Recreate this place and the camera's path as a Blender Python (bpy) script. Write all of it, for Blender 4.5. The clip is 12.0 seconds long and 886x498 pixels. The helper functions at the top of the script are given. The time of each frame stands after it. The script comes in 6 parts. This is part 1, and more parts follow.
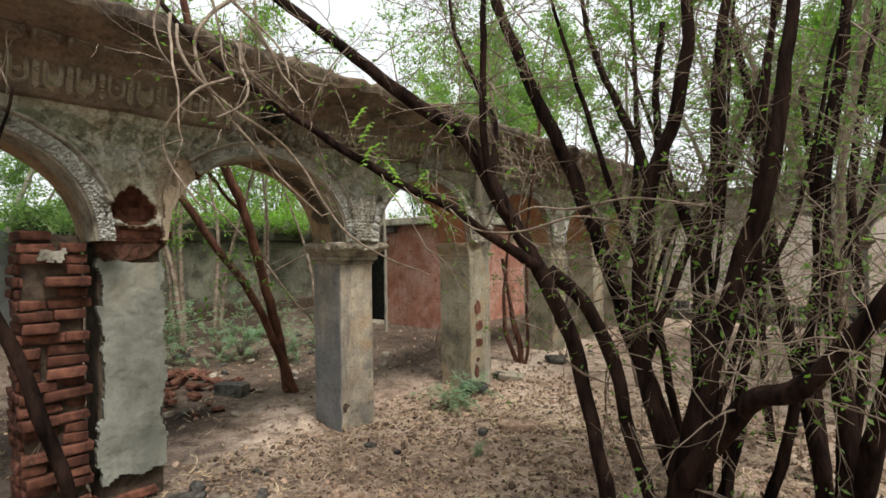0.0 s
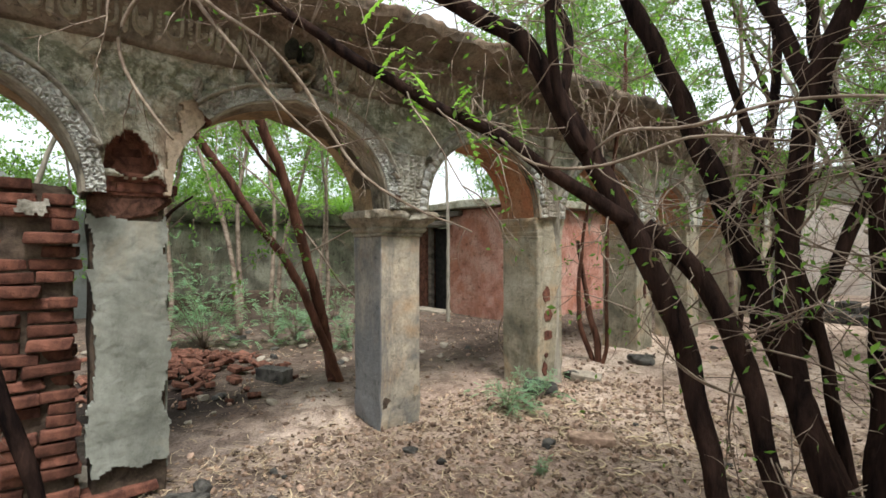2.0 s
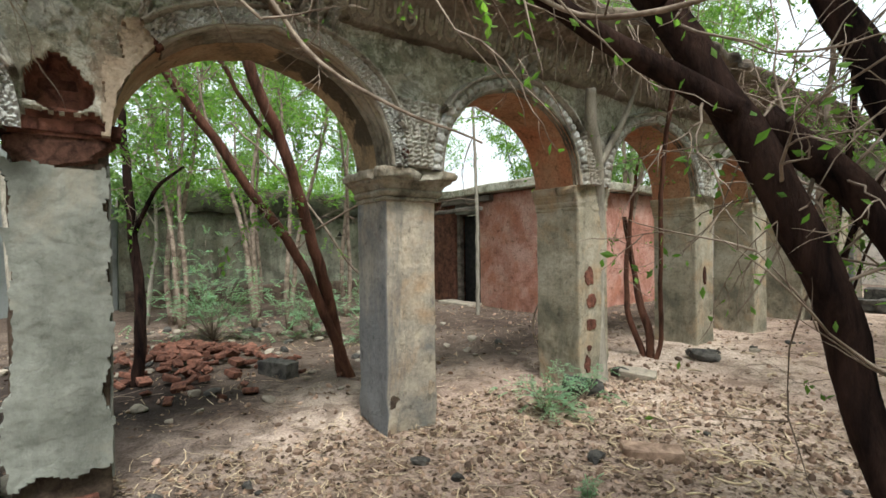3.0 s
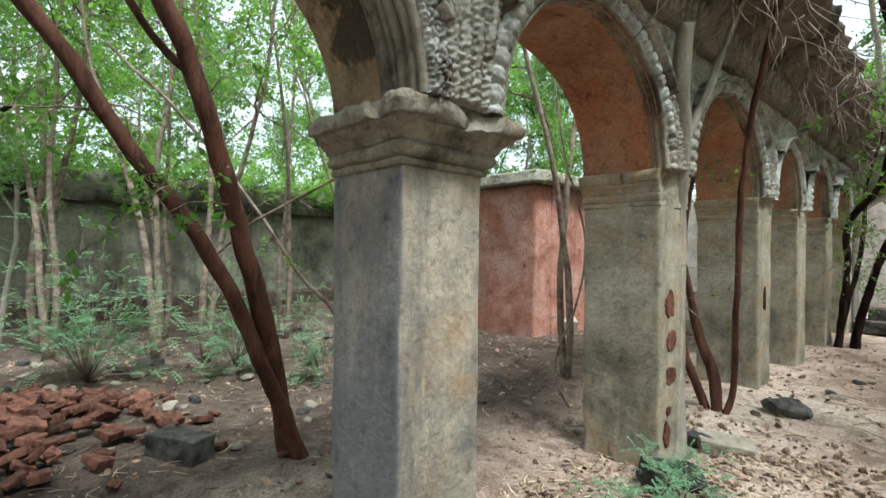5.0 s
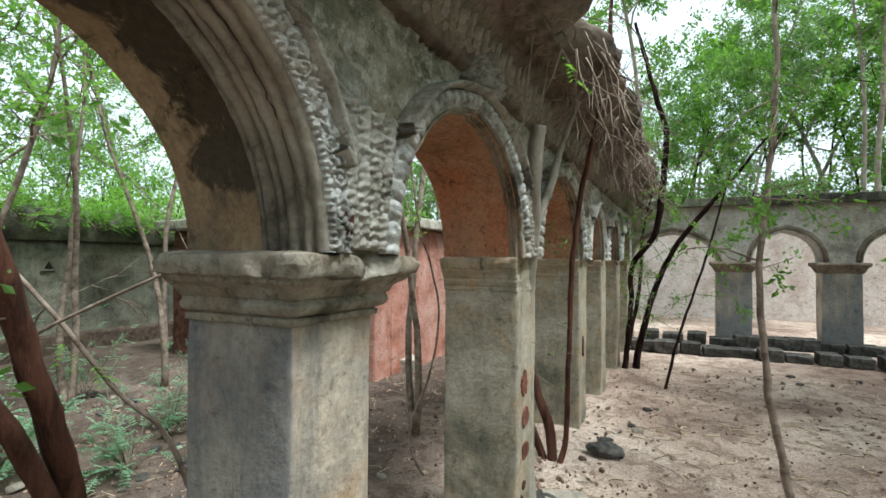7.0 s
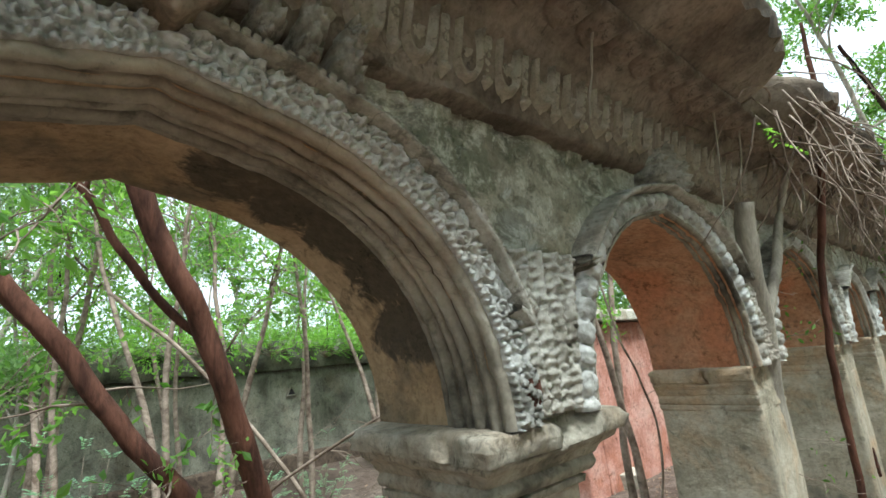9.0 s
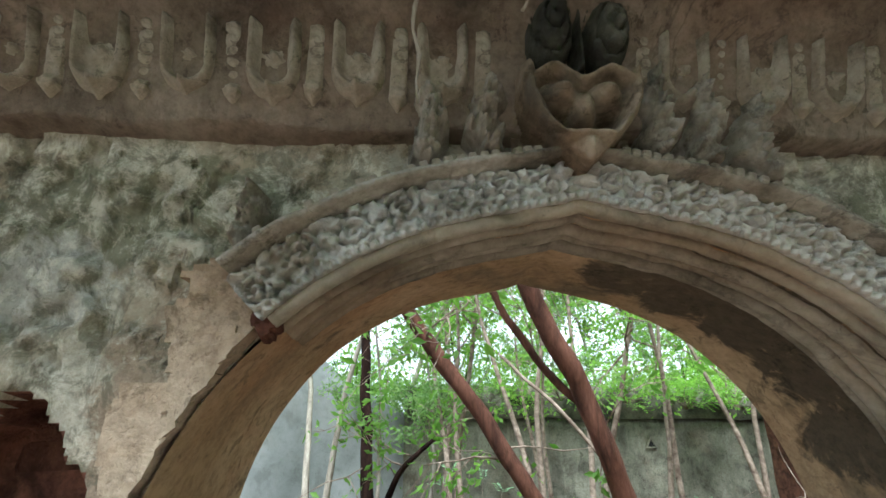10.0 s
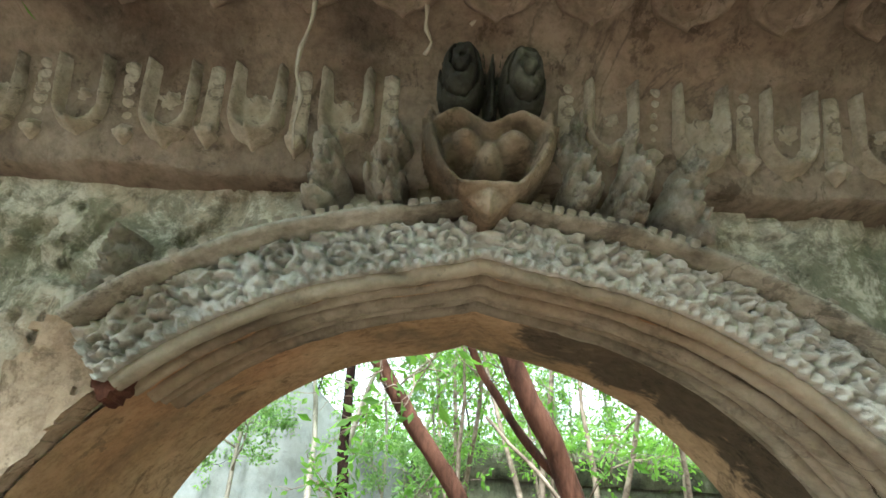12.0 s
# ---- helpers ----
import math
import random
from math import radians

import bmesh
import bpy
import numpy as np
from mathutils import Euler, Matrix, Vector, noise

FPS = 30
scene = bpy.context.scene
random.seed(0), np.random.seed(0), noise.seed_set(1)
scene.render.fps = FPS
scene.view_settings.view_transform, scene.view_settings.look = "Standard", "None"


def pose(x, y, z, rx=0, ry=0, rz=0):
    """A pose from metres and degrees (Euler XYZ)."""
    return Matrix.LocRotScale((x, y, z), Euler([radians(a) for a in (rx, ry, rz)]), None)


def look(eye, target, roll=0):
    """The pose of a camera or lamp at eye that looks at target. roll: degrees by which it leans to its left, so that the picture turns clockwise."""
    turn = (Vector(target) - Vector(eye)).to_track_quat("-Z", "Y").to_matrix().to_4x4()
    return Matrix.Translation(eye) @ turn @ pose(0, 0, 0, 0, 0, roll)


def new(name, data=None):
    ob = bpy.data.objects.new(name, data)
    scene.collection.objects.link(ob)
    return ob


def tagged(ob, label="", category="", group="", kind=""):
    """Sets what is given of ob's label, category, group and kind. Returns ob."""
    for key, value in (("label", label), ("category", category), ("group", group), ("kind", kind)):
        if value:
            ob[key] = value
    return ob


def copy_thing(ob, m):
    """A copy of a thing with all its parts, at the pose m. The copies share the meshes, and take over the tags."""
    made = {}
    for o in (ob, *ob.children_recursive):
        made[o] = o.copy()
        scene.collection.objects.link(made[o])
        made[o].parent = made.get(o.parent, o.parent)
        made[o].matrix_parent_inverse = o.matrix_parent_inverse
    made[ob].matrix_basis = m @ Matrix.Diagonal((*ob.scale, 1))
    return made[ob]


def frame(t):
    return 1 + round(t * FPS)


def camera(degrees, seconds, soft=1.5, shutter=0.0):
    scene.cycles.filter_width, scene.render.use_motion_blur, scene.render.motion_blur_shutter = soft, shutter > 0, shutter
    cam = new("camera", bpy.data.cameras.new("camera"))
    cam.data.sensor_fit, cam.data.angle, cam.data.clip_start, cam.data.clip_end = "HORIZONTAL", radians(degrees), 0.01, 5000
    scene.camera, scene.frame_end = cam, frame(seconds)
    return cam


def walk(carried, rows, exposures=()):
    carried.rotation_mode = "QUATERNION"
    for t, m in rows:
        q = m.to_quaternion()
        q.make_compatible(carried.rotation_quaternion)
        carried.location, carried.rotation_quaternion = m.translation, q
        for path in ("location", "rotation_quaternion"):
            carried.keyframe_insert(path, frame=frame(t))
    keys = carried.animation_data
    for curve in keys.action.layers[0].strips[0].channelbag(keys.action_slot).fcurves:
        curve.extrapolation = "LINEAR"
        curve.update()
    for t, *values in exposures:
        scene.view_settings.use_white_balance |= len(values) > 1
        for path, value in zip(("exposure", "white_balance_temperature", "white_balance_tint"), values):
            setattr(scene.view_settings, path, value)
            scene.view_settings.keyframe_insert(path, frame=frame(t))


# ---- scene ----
cam = camera(84.7, 12.0, soft=1.6)
EXPOSURES = [(0.0, 0.46, 6700, 10), (1.5, 0.8, 6400, 10), (3.2, 0.82, 6200, 6), (4.8, 0.88, 5850, 2), (6.7, 0.88, 5800, 3), (9.0, 1.25, 5750, 2), (9.5, 1.45, 5750, 3), (10.0, 1.55, 5650, 4), (11.0, 2.0, 5600, 4), (12.0, 2.12, 5850, -1)]
PATH = [
    (0, (0.189, 0.557, 1.505), (-1.151, 2.041, 1.517), -0.9),
    (0.5, (0.116, 0.579, 1.496), (-1.345, 1.945, 1.468), -0.6),
    (1, (0.048, 0.702, 1.453), (-1.483, 1.988, 1.421), -0.5),
    (1.5, (-0.031, 0.904, 1.384), (-1.582, 2.167, 1.366), -0.3),
    (2, (-0.217, 1.153, 1.323), (-1.765, 2.419, 1.317), -0.1),
    (2.5, (-0.445, 1.36, 1.268), (-2.012, 2.603, 1.264), -0.1),
    (3, (-0.656, 1.642, 1.116), (-2.292, 2.792, 1.11), -0.6),
    (3.2, (-0.794, 1.771, 1.09), (-2.46, 2.878, 1.072), -0.4),
    (4.8, (-1.964, 2.087, 1.079), (-3.527, 3.333, 1.117), 0.8),
    (5, (-2.091, 2.145, 1.139), (-3.558, 3.505, 1.154), 0.7),
    (5.5, (-2.209, 2.202, 1.255), (-3.424, 3.791, 1.257), 0.9),
    (6, (-2.312, 2.173, 1.45), (-3.268, 3.929, 1.458), 0.5),
    (6.5, (-2.35, 2.114, 1.522), (-3.25, 3.9, 1.551), 0.3),
    (6.7, (-2.352, 2.105, 1.544), (-3.241, 3.896, 1.581), 0.4),
    (8.3, (-2.419, 2.219, 1.705), (-3.502, 3.889, 1.902), -3.3),
    (8.5, (-2.41, 2.238, 1.711), (-3.583, 3.837, 1.968), -4.4),
    (9, (-2.408, 2.223, 1.766), (-3.853, 3.534, 2.206), -5.6),
    (9.5, (-2.408, 2.142, 1.803), (-4.123, 2.942, 2.45), -4.6),
    (10, (-2.41, 2.094, 1.9), (-4.298, 2.195, 2.552), -0.1),
    (10.5, (-2.424, 2.026, 1.919), (-4.28, 1.946, 2.662), 1.2),
    (11, (-2.443, 2.071, 1.927), (-4.266, 1.998, 2.745), 2.5),
    (11.5, (-2.459, 2.175, 1.927), (-4.258, 2.15, 2.8), 2.4),
    (12, (-2.477, 2.313, 1.954), (-4.297, 2.294, 2.783), 3.4),
]
walk(cam, [(t, look(eye, target, roll)) for t, eye, target, roll in PATH], EXPOSURES)

# ---- world and sun: overcast daylight above a thin canopy ----
world = bpy.data.worlds.new("sky")
scene.world = world
world.use_nodes = True
wn, wl = world.node_tree.nodes, world.node_tree.links
sky = wn.new("ShaderNodeTexSky")
sky.sky_type = "NISHITA"
sky.sun_disc = False
sky.sun_elevation, sky.sun_rotation = radians(62), radians(100)
sky.dust_density, sky.air_density = 4.0, 1.0
haze = wn.new("ShaderNodeMix")
haze.data_type = "RGBA"
haze.inputs["Factor"].default_value = 0.75
haze.inputs["B"].default_value = (9.0, 9.4, 9.6, 1)
wl.new(sky.outputs["Color"], haze.inputs["A"])
wl.new(haze.outputs["Result"], wn["Background"].inputs["Color"])
wn["Background"].inputs["Strength"].default_value = 0.105
sun_data = bpy.data.lights.new("sun", "SUN")
sun_data.energy, sun_data.angle, sun_data.color = 3.4, radians(16), (1.0, 0.98, 0.94)
sun = new("sun", sun_data)
sun.matrix_world = look((12, 2, 23), (0, 4, 0))

# ---- materials ----
def rgb(c):
    return (c[0], c[1], c[2], 1.0)


class Nodes:
    """A small builder for node materials."""

    def __init__(self, name, rough=0.9):
        self.m = bpy.data.materials.new(name)
        self.m.use_nodes = True
        self.t = self.m.node_tree
        self.b = self.t.nodes["Principled BSDF"]
        self.b.inputs["Roughness"].default_value = rough
        self.b.inputs["Specular IOR Level"].default_value = 0.25
        self.pos = self.t.nodes.new("ShaderNodeTexCoord").outputs["Object"]

    def add(self, kind, **kw):
        n = self.t.nodes.new(kind)
        for k, v in kw.items():
            n.inputs[k].default_value = v
        return n

    def link(self, a, b):
        self.t.links.new(a, b)

    def stretch(self, sx, sy, sz):
        n = self.add("ShaderNodeMapping")
        n.inputs["Scale"].default_value = (sx, sy, sz)
        self.link(self.pos, n.inputs["Vector"])
        return n.outputs["Vector"]

    def noise(self, scale, detail=6, rough=0.6, vec=None, warp=0.0):
        n = self.add("ShaderNodeTexNoise", Scale=scale, Detail=detail, Roughness=rough, Distortion=warp)
        self.link(vec or self.pos, n.inputs["Vector"])
        return n.outputs["Fac"]

    def voronoi(self, scale, vec=None):
        n = self.add("ShaderNodeTexVoronoi", Scale=scale)
        self.link(vec or self.pos, n.inputs["Vector"])
        return n

    def ramp(self, fac, stops):
        n = self.add("ShaderNodeValToRGB")
        e = n.color_ramp.elements
        while len(e) < len(stops):
            e.new(0.5)
        for el, (p, c) in zip(e, stops):
            el.position = p
            el.color = rgb(c) if isinstance(c, tuple) else (c, c, c, 1)
        self.link(fac, n.inputs["Fac"])
        return n.outputs["Color"]

    def mix(self, fac, a, b, mode="MIX"):
        n = self.add("ShaderNodeMix")
        n.data_type, n.blend_type = "RGBA", mode
        for sock, v in (("Factor", fac), ("A", a), ("B", b)):
            if isinstance(v, tuple):
                n.inputs[sock].default_value = rgb(v)
            elif isinstance(v, (int, float)):
                n.inputs[sock].default_value = v
            else:
                self.link(v, n.inputs[sock])
        return n.outputs["Result"]

    def colour(self, c):
        self.link(c, self.b.inputs["Base Color"])

    def bump(self, fac, strength, dist=0.01):
        n = self.add("ShaderNodeBump", Strength=strength, Distance=dist)
        self.link(fac, n.inputs["Height"])
        if self.b.inputs["Normal"].is_linked:
            self.link(self.b.inputs["Normal"].links[0].from_socket, n.inputs["Normal"])
        self.link(n.outputs["Normal"], self.b.inputs["Normal"])
        return self

    def step(self, value, zero, one):
        n = self.add("ShaderNodeMapRange")
        n.inputs["From Min"].default_value, n.inputs["From Max"].default_value = zero, one
        self.link(value, n.inputs["Value"])
        return n.outputs["Result"]

    def random(self):
        return self.add("ShaderNodeObjectInfo").outputs["Random"]

    def island(self):
        return self.add("ShaderNodeNewGeometry").outputs["Random Per Island"]


def plaster(name, pale, mid, dark, stain, stain_amount=0.5, streak=0.5, spots=(), pit=1.0, broad=2.6, spot_x=-3.2, south_tint=None, mottle=0.0):
    """Old lime plaster: pale and grey patches, run-off streaks, stains, pitting and lost skins."""
    n = Nodes(name, 0.92)
    c = n.ramp(n.noise(broad, 10, 0.62, warp=0.3), [(0.36, dark), (0.47, mid), (0.60, pale)])
    o = n.ramp(n.noise(1.5, 9, 0.66, warp=0.4), [(0.50, 0.0), (0.62, 1.0)])
    c = n.mix(n.mix(1.0, o, (stain_amount,) * 3, "MULTIPLY"), c, stain)
    for sy, sz, ry, rz, colour in spots:
        mp = n.add("ShaderNodeMapping")
        mp.vector_type = "TEXTURE"
        mp.inputs["Location"].default_value = (spot_x, sy, sz)
        mp.inputs["Scale"].default_value = (0.22, ry, rz)
        n.link(n.pos, mp.inputs["Vector"])
        ln = n.add("ShaderNodeVectorMath")
        ln.operation = "LENGTH"
        n.link(mp.outputs["Vector"], ln.inputs[0])
        ad = n.add("ShaderNodeMath")
        ad.operation = "MULTIPLY_ADD"
        n.link(n.noise(9 + 3 * ry, 9, 0.7, warp=0.8), ad.inputs[0])
        ad.inputs[1].default_value = 1.9
        n.link(ln.outputs["Value"], ad.inputs[2])
        c = n.mix(n.step(ad.outputs[0], 1.98, 1.78), c, n.mix(n.noise(22, 6, 0.7), colour, tuple(0.72 * q for q in colour)))
    s = n.ramp(n.noise(4.0, 8, 0.66, n.stretch(1, 1, 0.16), 0.5), [(0.52, 0.0), (0.64, 1.0)])
    c = n.mix(n.mix(1.0, s, (streak, streak, streak), "MULTIPLY"), c, dark)
    w = n.ramp(n.noise(5.2, 9, 0.7, n.stretch(1, 1, 0.12), 0.6), [(0.57, 0.0), (0.64, 1.0)])
    c = n.mix(n.mix(1.0, w, (0.55 * streak,) * 3, "MULTIPLY"), c, tuple(min(0.8, 1.25 * q) for q in pale))
    if mottle:
        # flaking limewash: small pale islands and dark lost specks
        c = n.mix(n.mix(1.0, n.ramp(n.noise(13, 12, 0.8, warp=0.4), [(0.50, 0.0), (0.57, 1.0)]), (mottle,) * 3, "MULTIPLY"), c, tuple(min(0.7, 1.2 * q) for q in pale))
        c = n.mix(n.mix(1.0, n.ramp(n.noise(8, 12, 0.8, warp=0.6), [(0.42, 1.0), (0.47, 0.0)]), (mottle,) * 3, "MULTIPLY"), c, dark)
    if south_tint:
        # faces turned south are mixed towards a bluish grey, broken up by noise
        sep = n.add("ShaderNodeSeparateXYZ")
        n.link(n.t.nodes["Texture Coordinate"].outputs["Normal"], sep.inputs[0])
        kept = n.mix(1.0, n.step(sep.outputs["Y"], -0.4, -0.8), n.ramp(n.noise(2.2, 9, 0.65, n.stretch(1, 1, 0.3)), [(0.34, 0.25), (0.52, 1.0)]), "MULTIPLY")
        c = n.mix(kept, c, n.mix(n.noise(3.0, 8, 0.7, n.stretch(1, 1, 0.35)), south_tint, tuple(1.7 * q for q in south_tint)))
    g = n.ramp(n.noise(42, 6, 0.75), [(0.32, (0.58, 0.57, 0.55)), (0.58, (1.05, 1.05, 1.05))])
    c = n.mix(0.85 * pit, c, g, "MULTIPLY")
    k = n.ramp(n.noise(11, 10, 0.75, warp=0.3), [(0.36, (0.30, 0.29, 0.26)), (0.44, (1.0, 1.0, 1.0))])
    c = n.mix(0.75 * pit, c, k, "MULTIPLY")
    # hair cracks and small lost flakes
    cr = n.ramp(n.noise(3.2, 7, 0.6, warp=0.5), [(0.488, 0.0), (0.497, 1.0), (0.503, 1.0), (0.512, 0.0)])
    cm = n.ramp(n.noise(1.3, 3, 0.5), [(0.48, 0.0), (0.56, 1.0)])
    c = n.mix(n.mix(1.0, n.mix(1.0, cr, cm, "MULTIPLY"), (0.4 * pit,) * 3, "MULTIPLY"), c, tuple(0.45 * q for q in dark))
    fl = n.ramp(n.noise(17, 9, 0.72, warp=0.6), [(0.60, 0.0), (0.635, 1.0)])
    c = n.mix(n.mix(1.0, fl, (0.6 * pit,) * 3, "MULTIPLY"), c, tuple(0.7 * q for q in dark))
    n.colour(c)
    k = min(1.0, pit + 0.1)
    n.bump(n.noise(60, 7, 0.75), 0.6 * k, 0.007).bump(n.noise(17, 9, 0.72, warp=0.6), 0.55 * k, 0.014).bump(n.noise(6, 9, 0.7), 0.75 * k, 0.03)
    return n.m


M = {}
MOULD = (0.11, 0.086, 0.058)
LIME, TAN, MOSS = (0.56, 0.55, 0.49), (0.38, 0.30, 0.22), (0.25, 0.25, 0.175)
M["plaster_pillar"] = plaster("plaster_pillar", (0.54, 0.46, 0.355), (0.36, 0.315, 0.255), (0.155, 0.155, 0.15), (0.46, 0.31, 0.19), 0.9, 0.7, pit=0.75, broad=2.4, south_tint=(0.135, 0.135, 0.135))
M["plaster_jamb"] = plaster("plaster_jamb", (0.42, 0.375, 0.29), (0.30, 0.262, 0.19), (0.155, 0.142, 0.105), (0.44, 0.275, 0.145), 0.7, 0.5, pit=0.75, broad=2.4)
M["plaster_wall"] = plaster("plaster_wall", (0.52, 0.495, 0.41), (0.36, 0.335, 0.255), (0.17, 0.165, 0.12), (0.40, 0.29, 0.19), 0.45, 0.4, [
    (1.62, 2.24, 0.34, 0.10, MOSS), (1.10, 2.25, 0.2, 0.09, MOSS), (3.0, 2.24, 0.16, 0.11, MOSS),
    (1.72, 1.90, 0.12, 0.26, TAN),
    (1.46, 2.11, 0.15, 0.085, LIME), (1.24, 1.92, 0.09, 0.20, LIME), (3.22, 2.0, 0.10, 0.18, LIME)], mottle=0.65)
M["plaster_grey"] = plaster("plaster_grey", (0.265, 0.27, 0.235), (0.20, 0.205, 0.175), (0.115, 0.118, 0.10), (0.40, 0.32, 0.22), 0.4, 0.45, pit=0.4)
M["stucco"] = plaster("stucco", (0.47, 0.445, 0.385), (0.32, 0.30, 0.25), (0.115, 0.102, 0.08), (0.34, 0.26, 0.18), 0.35, 0.3, broad=5.0)
M["capital"] = plaster("capital", (0.40, 0.37, 0.30), (0.28, 0.25, 0.195), (0.12, 0.11, 0.085), (0.36, 0.26, 0.165), 0.5, 0.3, broad=5.0)
M["wall_cap"] = plaster("wall_cap", (0.15, 0.15, 0.105), (0.085, 0.085, 0.062), (0.035, 0.035, 0.027), (0.12, 0.10, 0.065), 0.4, 0.2)
M["cornice"] = plaster("cornice", (0.28, 0.235, 0.185), (0.195, 0.157, 0.12), (0.085, 0.068, 0.052), (0.25, 0.155, 0.105), 0.35, 0.4)
M["petal"] = plaster("petal", (0.41, 0.37, 0.30), (0.30, 0.265, 0.21), (0.13, 0.11, 0.085), (0.33, 0.25, 0.17), 0.4, 0.3, broad=5.0)
M["soffit"] = plaster("soffit", (0.46, 0.33, 0.20), (0.37, 0.25, 0.14), (0.20, 0.15, 0.095), (0.43, 0.22, 0.11), 0.5, 0.3, [
    (2.55, 2.19, 0.11, 0.07, MOULD), (2.68, 2.14, 0.11, 0.09, MOULD), (2.80, 2.06, 0.10, 0.10, MOULD), (2.90, 1.95, 0.09, 0.12, MOULD), (2.98, 1.82, 0.07, 0.12, MOULD)], spot_x=-3.38)
M["back_wall"] = plaster("back_wall", (0.25, 0.245, 0.19), (0.175, 0.17, 0.13), (0.095, 0.092, 0.07), (0.17, 0.13, 0.09), 0.4, 0.5)
M["back_wall_pale"] = plaster("back_wall_pale", (0.27, 0.285, 0.275), (0.235, 0.25, 0.24), (0.18, 0.19, 0.18), (0.25, 0.235, 0.20), 0.2, 0.15, pit=0.3)
M["red_plaster"] = plaster("red_plaster", (0.56, 0.34, 0.275), (0.46, 0.225, 0.17), (0.29, 0.13, 0.09), (0.43, 0.16, 0.09), 0.6, 0.4)
M["far_plaster"] = plaster("far_plaster", (0.56, 0.53, 0.46), (0.44, 0.41, 0.35), (0.24, 0.225, 0.19), (0.40, 0.31, 0.22), 0.4, 0.4)
M["pink_wall"] = plaster("pink_wall", (0.80, 0.72, 0.66), (0.74, 0.64, 0.57), (0.60, 0.50, 0.44), (0.50, 0.36, 0.29), 0.4, 0.2)
M["crust"] = plaster("crust", (0.16, 0.125, 0.09), (0.09, 0.068, 0.05), (0.04, 0.032, 0.025), (0.19, 0.12, 0.075), 0.5, 0.6)


def simple(name, a, b, scale, rough=0.9, bump=0.4, dist=0.01, random_amount=0.0, island=False, vec=None, gloss=0.15):
    n = Nodes(name, rough)
    v = n.stretch(*vec) if vec else None
    c = n.ramp(n.noise(scale, 7, 0.65, v, 0.5), [(0.36, a), (0.64, b)])
    c = n.mix(0.6, c, n.ramp(n.noise(scale * 9, 5, 0.7, v), [(0.3, (0.6, 0.6, 0.6)), (0.65, (1.1, 1.1, 1.1))]), "MULTIPLY")
    if random_amount:
        r = n.ramp(n.island() if island else n.random(), [(0.0, 1.0 - random_amount), (1.0, 1.0 + random_amount)])
        c = n.mix(1.0, c, r, "MULTIPLY")
    n.colour(c)
    n.bump(n.noise(scale * 6, 7, 0.7, v), bump, dist)
    n.b.inputs["Specular IOR Level"].default_value = gloss
    return n.m


M["brick"] = simple("brick", (0.060, 0.030, 0.022), (0.22, 0.098, 0.066), 11, 0.95, 0.8, 0.008, 0.35)
M["brick_dark"] = simple("brick_dark", (0.055, 0.024, 0.018), (0.185, 0.078, 0.053), 18, 0.95, 0.9, 0.012, 0.4)
M["mortar"] = simple("mortar", (0.05, 0.036, 0.027), (0.13, 0.095, 0.07), 14, 0.95, 0.8, 0.01)
M["rubble"] = simple("rubble", (0.24, 0.085, 0.05), (0.45, 0.22, 0.14), 8, 0.95, 0.7, 0.01, 0.35)
M["stone"] = simple("stone", (0.03, 0.028, 0.026), (0.125, 0.115, 0.10), 10, 0.85, 0.8, 0.01, 0.3)
M["pale_stone"] = simple("pale_stone", (0.22, 0.19, 0.15), (0.38, 0.33, 0.26), 9, 0.9, 0.8, 0.01, 0.2)
M["bark"] = simple("bark", (0.006, 0.004, 0.004), (0.046, 0.026, 0.020), 16, 0.95, 1.0, 0.012, vec=(1, 1, 0.22), gloss=0.05)
M["bark_red"] = simple("bark_red", (0.045, 0.02, 0.013), (0.15, 0.067, 0.043), 14, 0.85, 0.9, 0.01, vec=(1, 1, 0.22))
M["bark_pale"] = simple("bark_pale", (0.20, 0.175, 0.14), (0.42, 0.38, 0.31), 12, 0.9, 0.7, 0.008, vec=(1, 1, 0.25))
M["twig"] = simple("twig", (0.12, 0.085, 0.062), (0.34, 0.27, 0.21), 10, 0.9, 0.4, 0.004)
M["timber"] = simple("timber", (0.06, 0.05, 0.042), (0.2, 0.17, 0.14), 10, 0.9, 0.6, 0.006, vec=(0.2, 1, 1))
M["dark_wood_niche_shade"] = simple("dark_wood_niche_shade", (0.008, 0.008, 0.009), (0.028, 0.026, 0.025), 10, 0.8, 0.4, 0.005)
M["clod"] = simple("clod", (0.13, 0.085, 0.06), (0.36, 0.25, 0.185), 9, 0.95, 0.6, 0.01, 0.6, True)
M["straw"] = simple("straw", (0.30, 0.22, 0.13), (0.62, 0.50, 0.34), 6, 0.9, 0.2, 0.003, 0.4, True)
M["litter"] = simple("litter", (0.06, 0.036, 0.024), (0.30, 0.205, 0.14), 6, 0.9, 0.3, 0.003, 0.8, True)


def leaf_material(name, a, b, through_amount=0.45):
    n = Nodes(name, 0.55)
    c = n.mix(n.island(), a, b)
    c = n.mix(0.5, c, n.ramp(n.noise(1.2, 3, 0.5), [(0.35, (0.6, 0.65, 0.55)), (0.65, (1.15, 1.15, 1.1))]), "MULTIPLY")
    n.colour(c)
    tr = n.add("ShaderNodeBsdfTranslucent")
    n.link(n.mix(1.0, c, (1.5, 1.6, 0.9), "MULTIPLY"), tr.inputs["Color"])
    ms = n.add("ShaderNodeMixShader", Fac=through_amount)
    n.link(n.b.outputs["BSDF"], ms.inputs[1])
    n.link(tr.outputs["BSDF"], ms.inputs[2])
    n.link(ms.outputs["Shader"], n.t.nodes["Material Output"].inputs["Surface"])
    return n.m


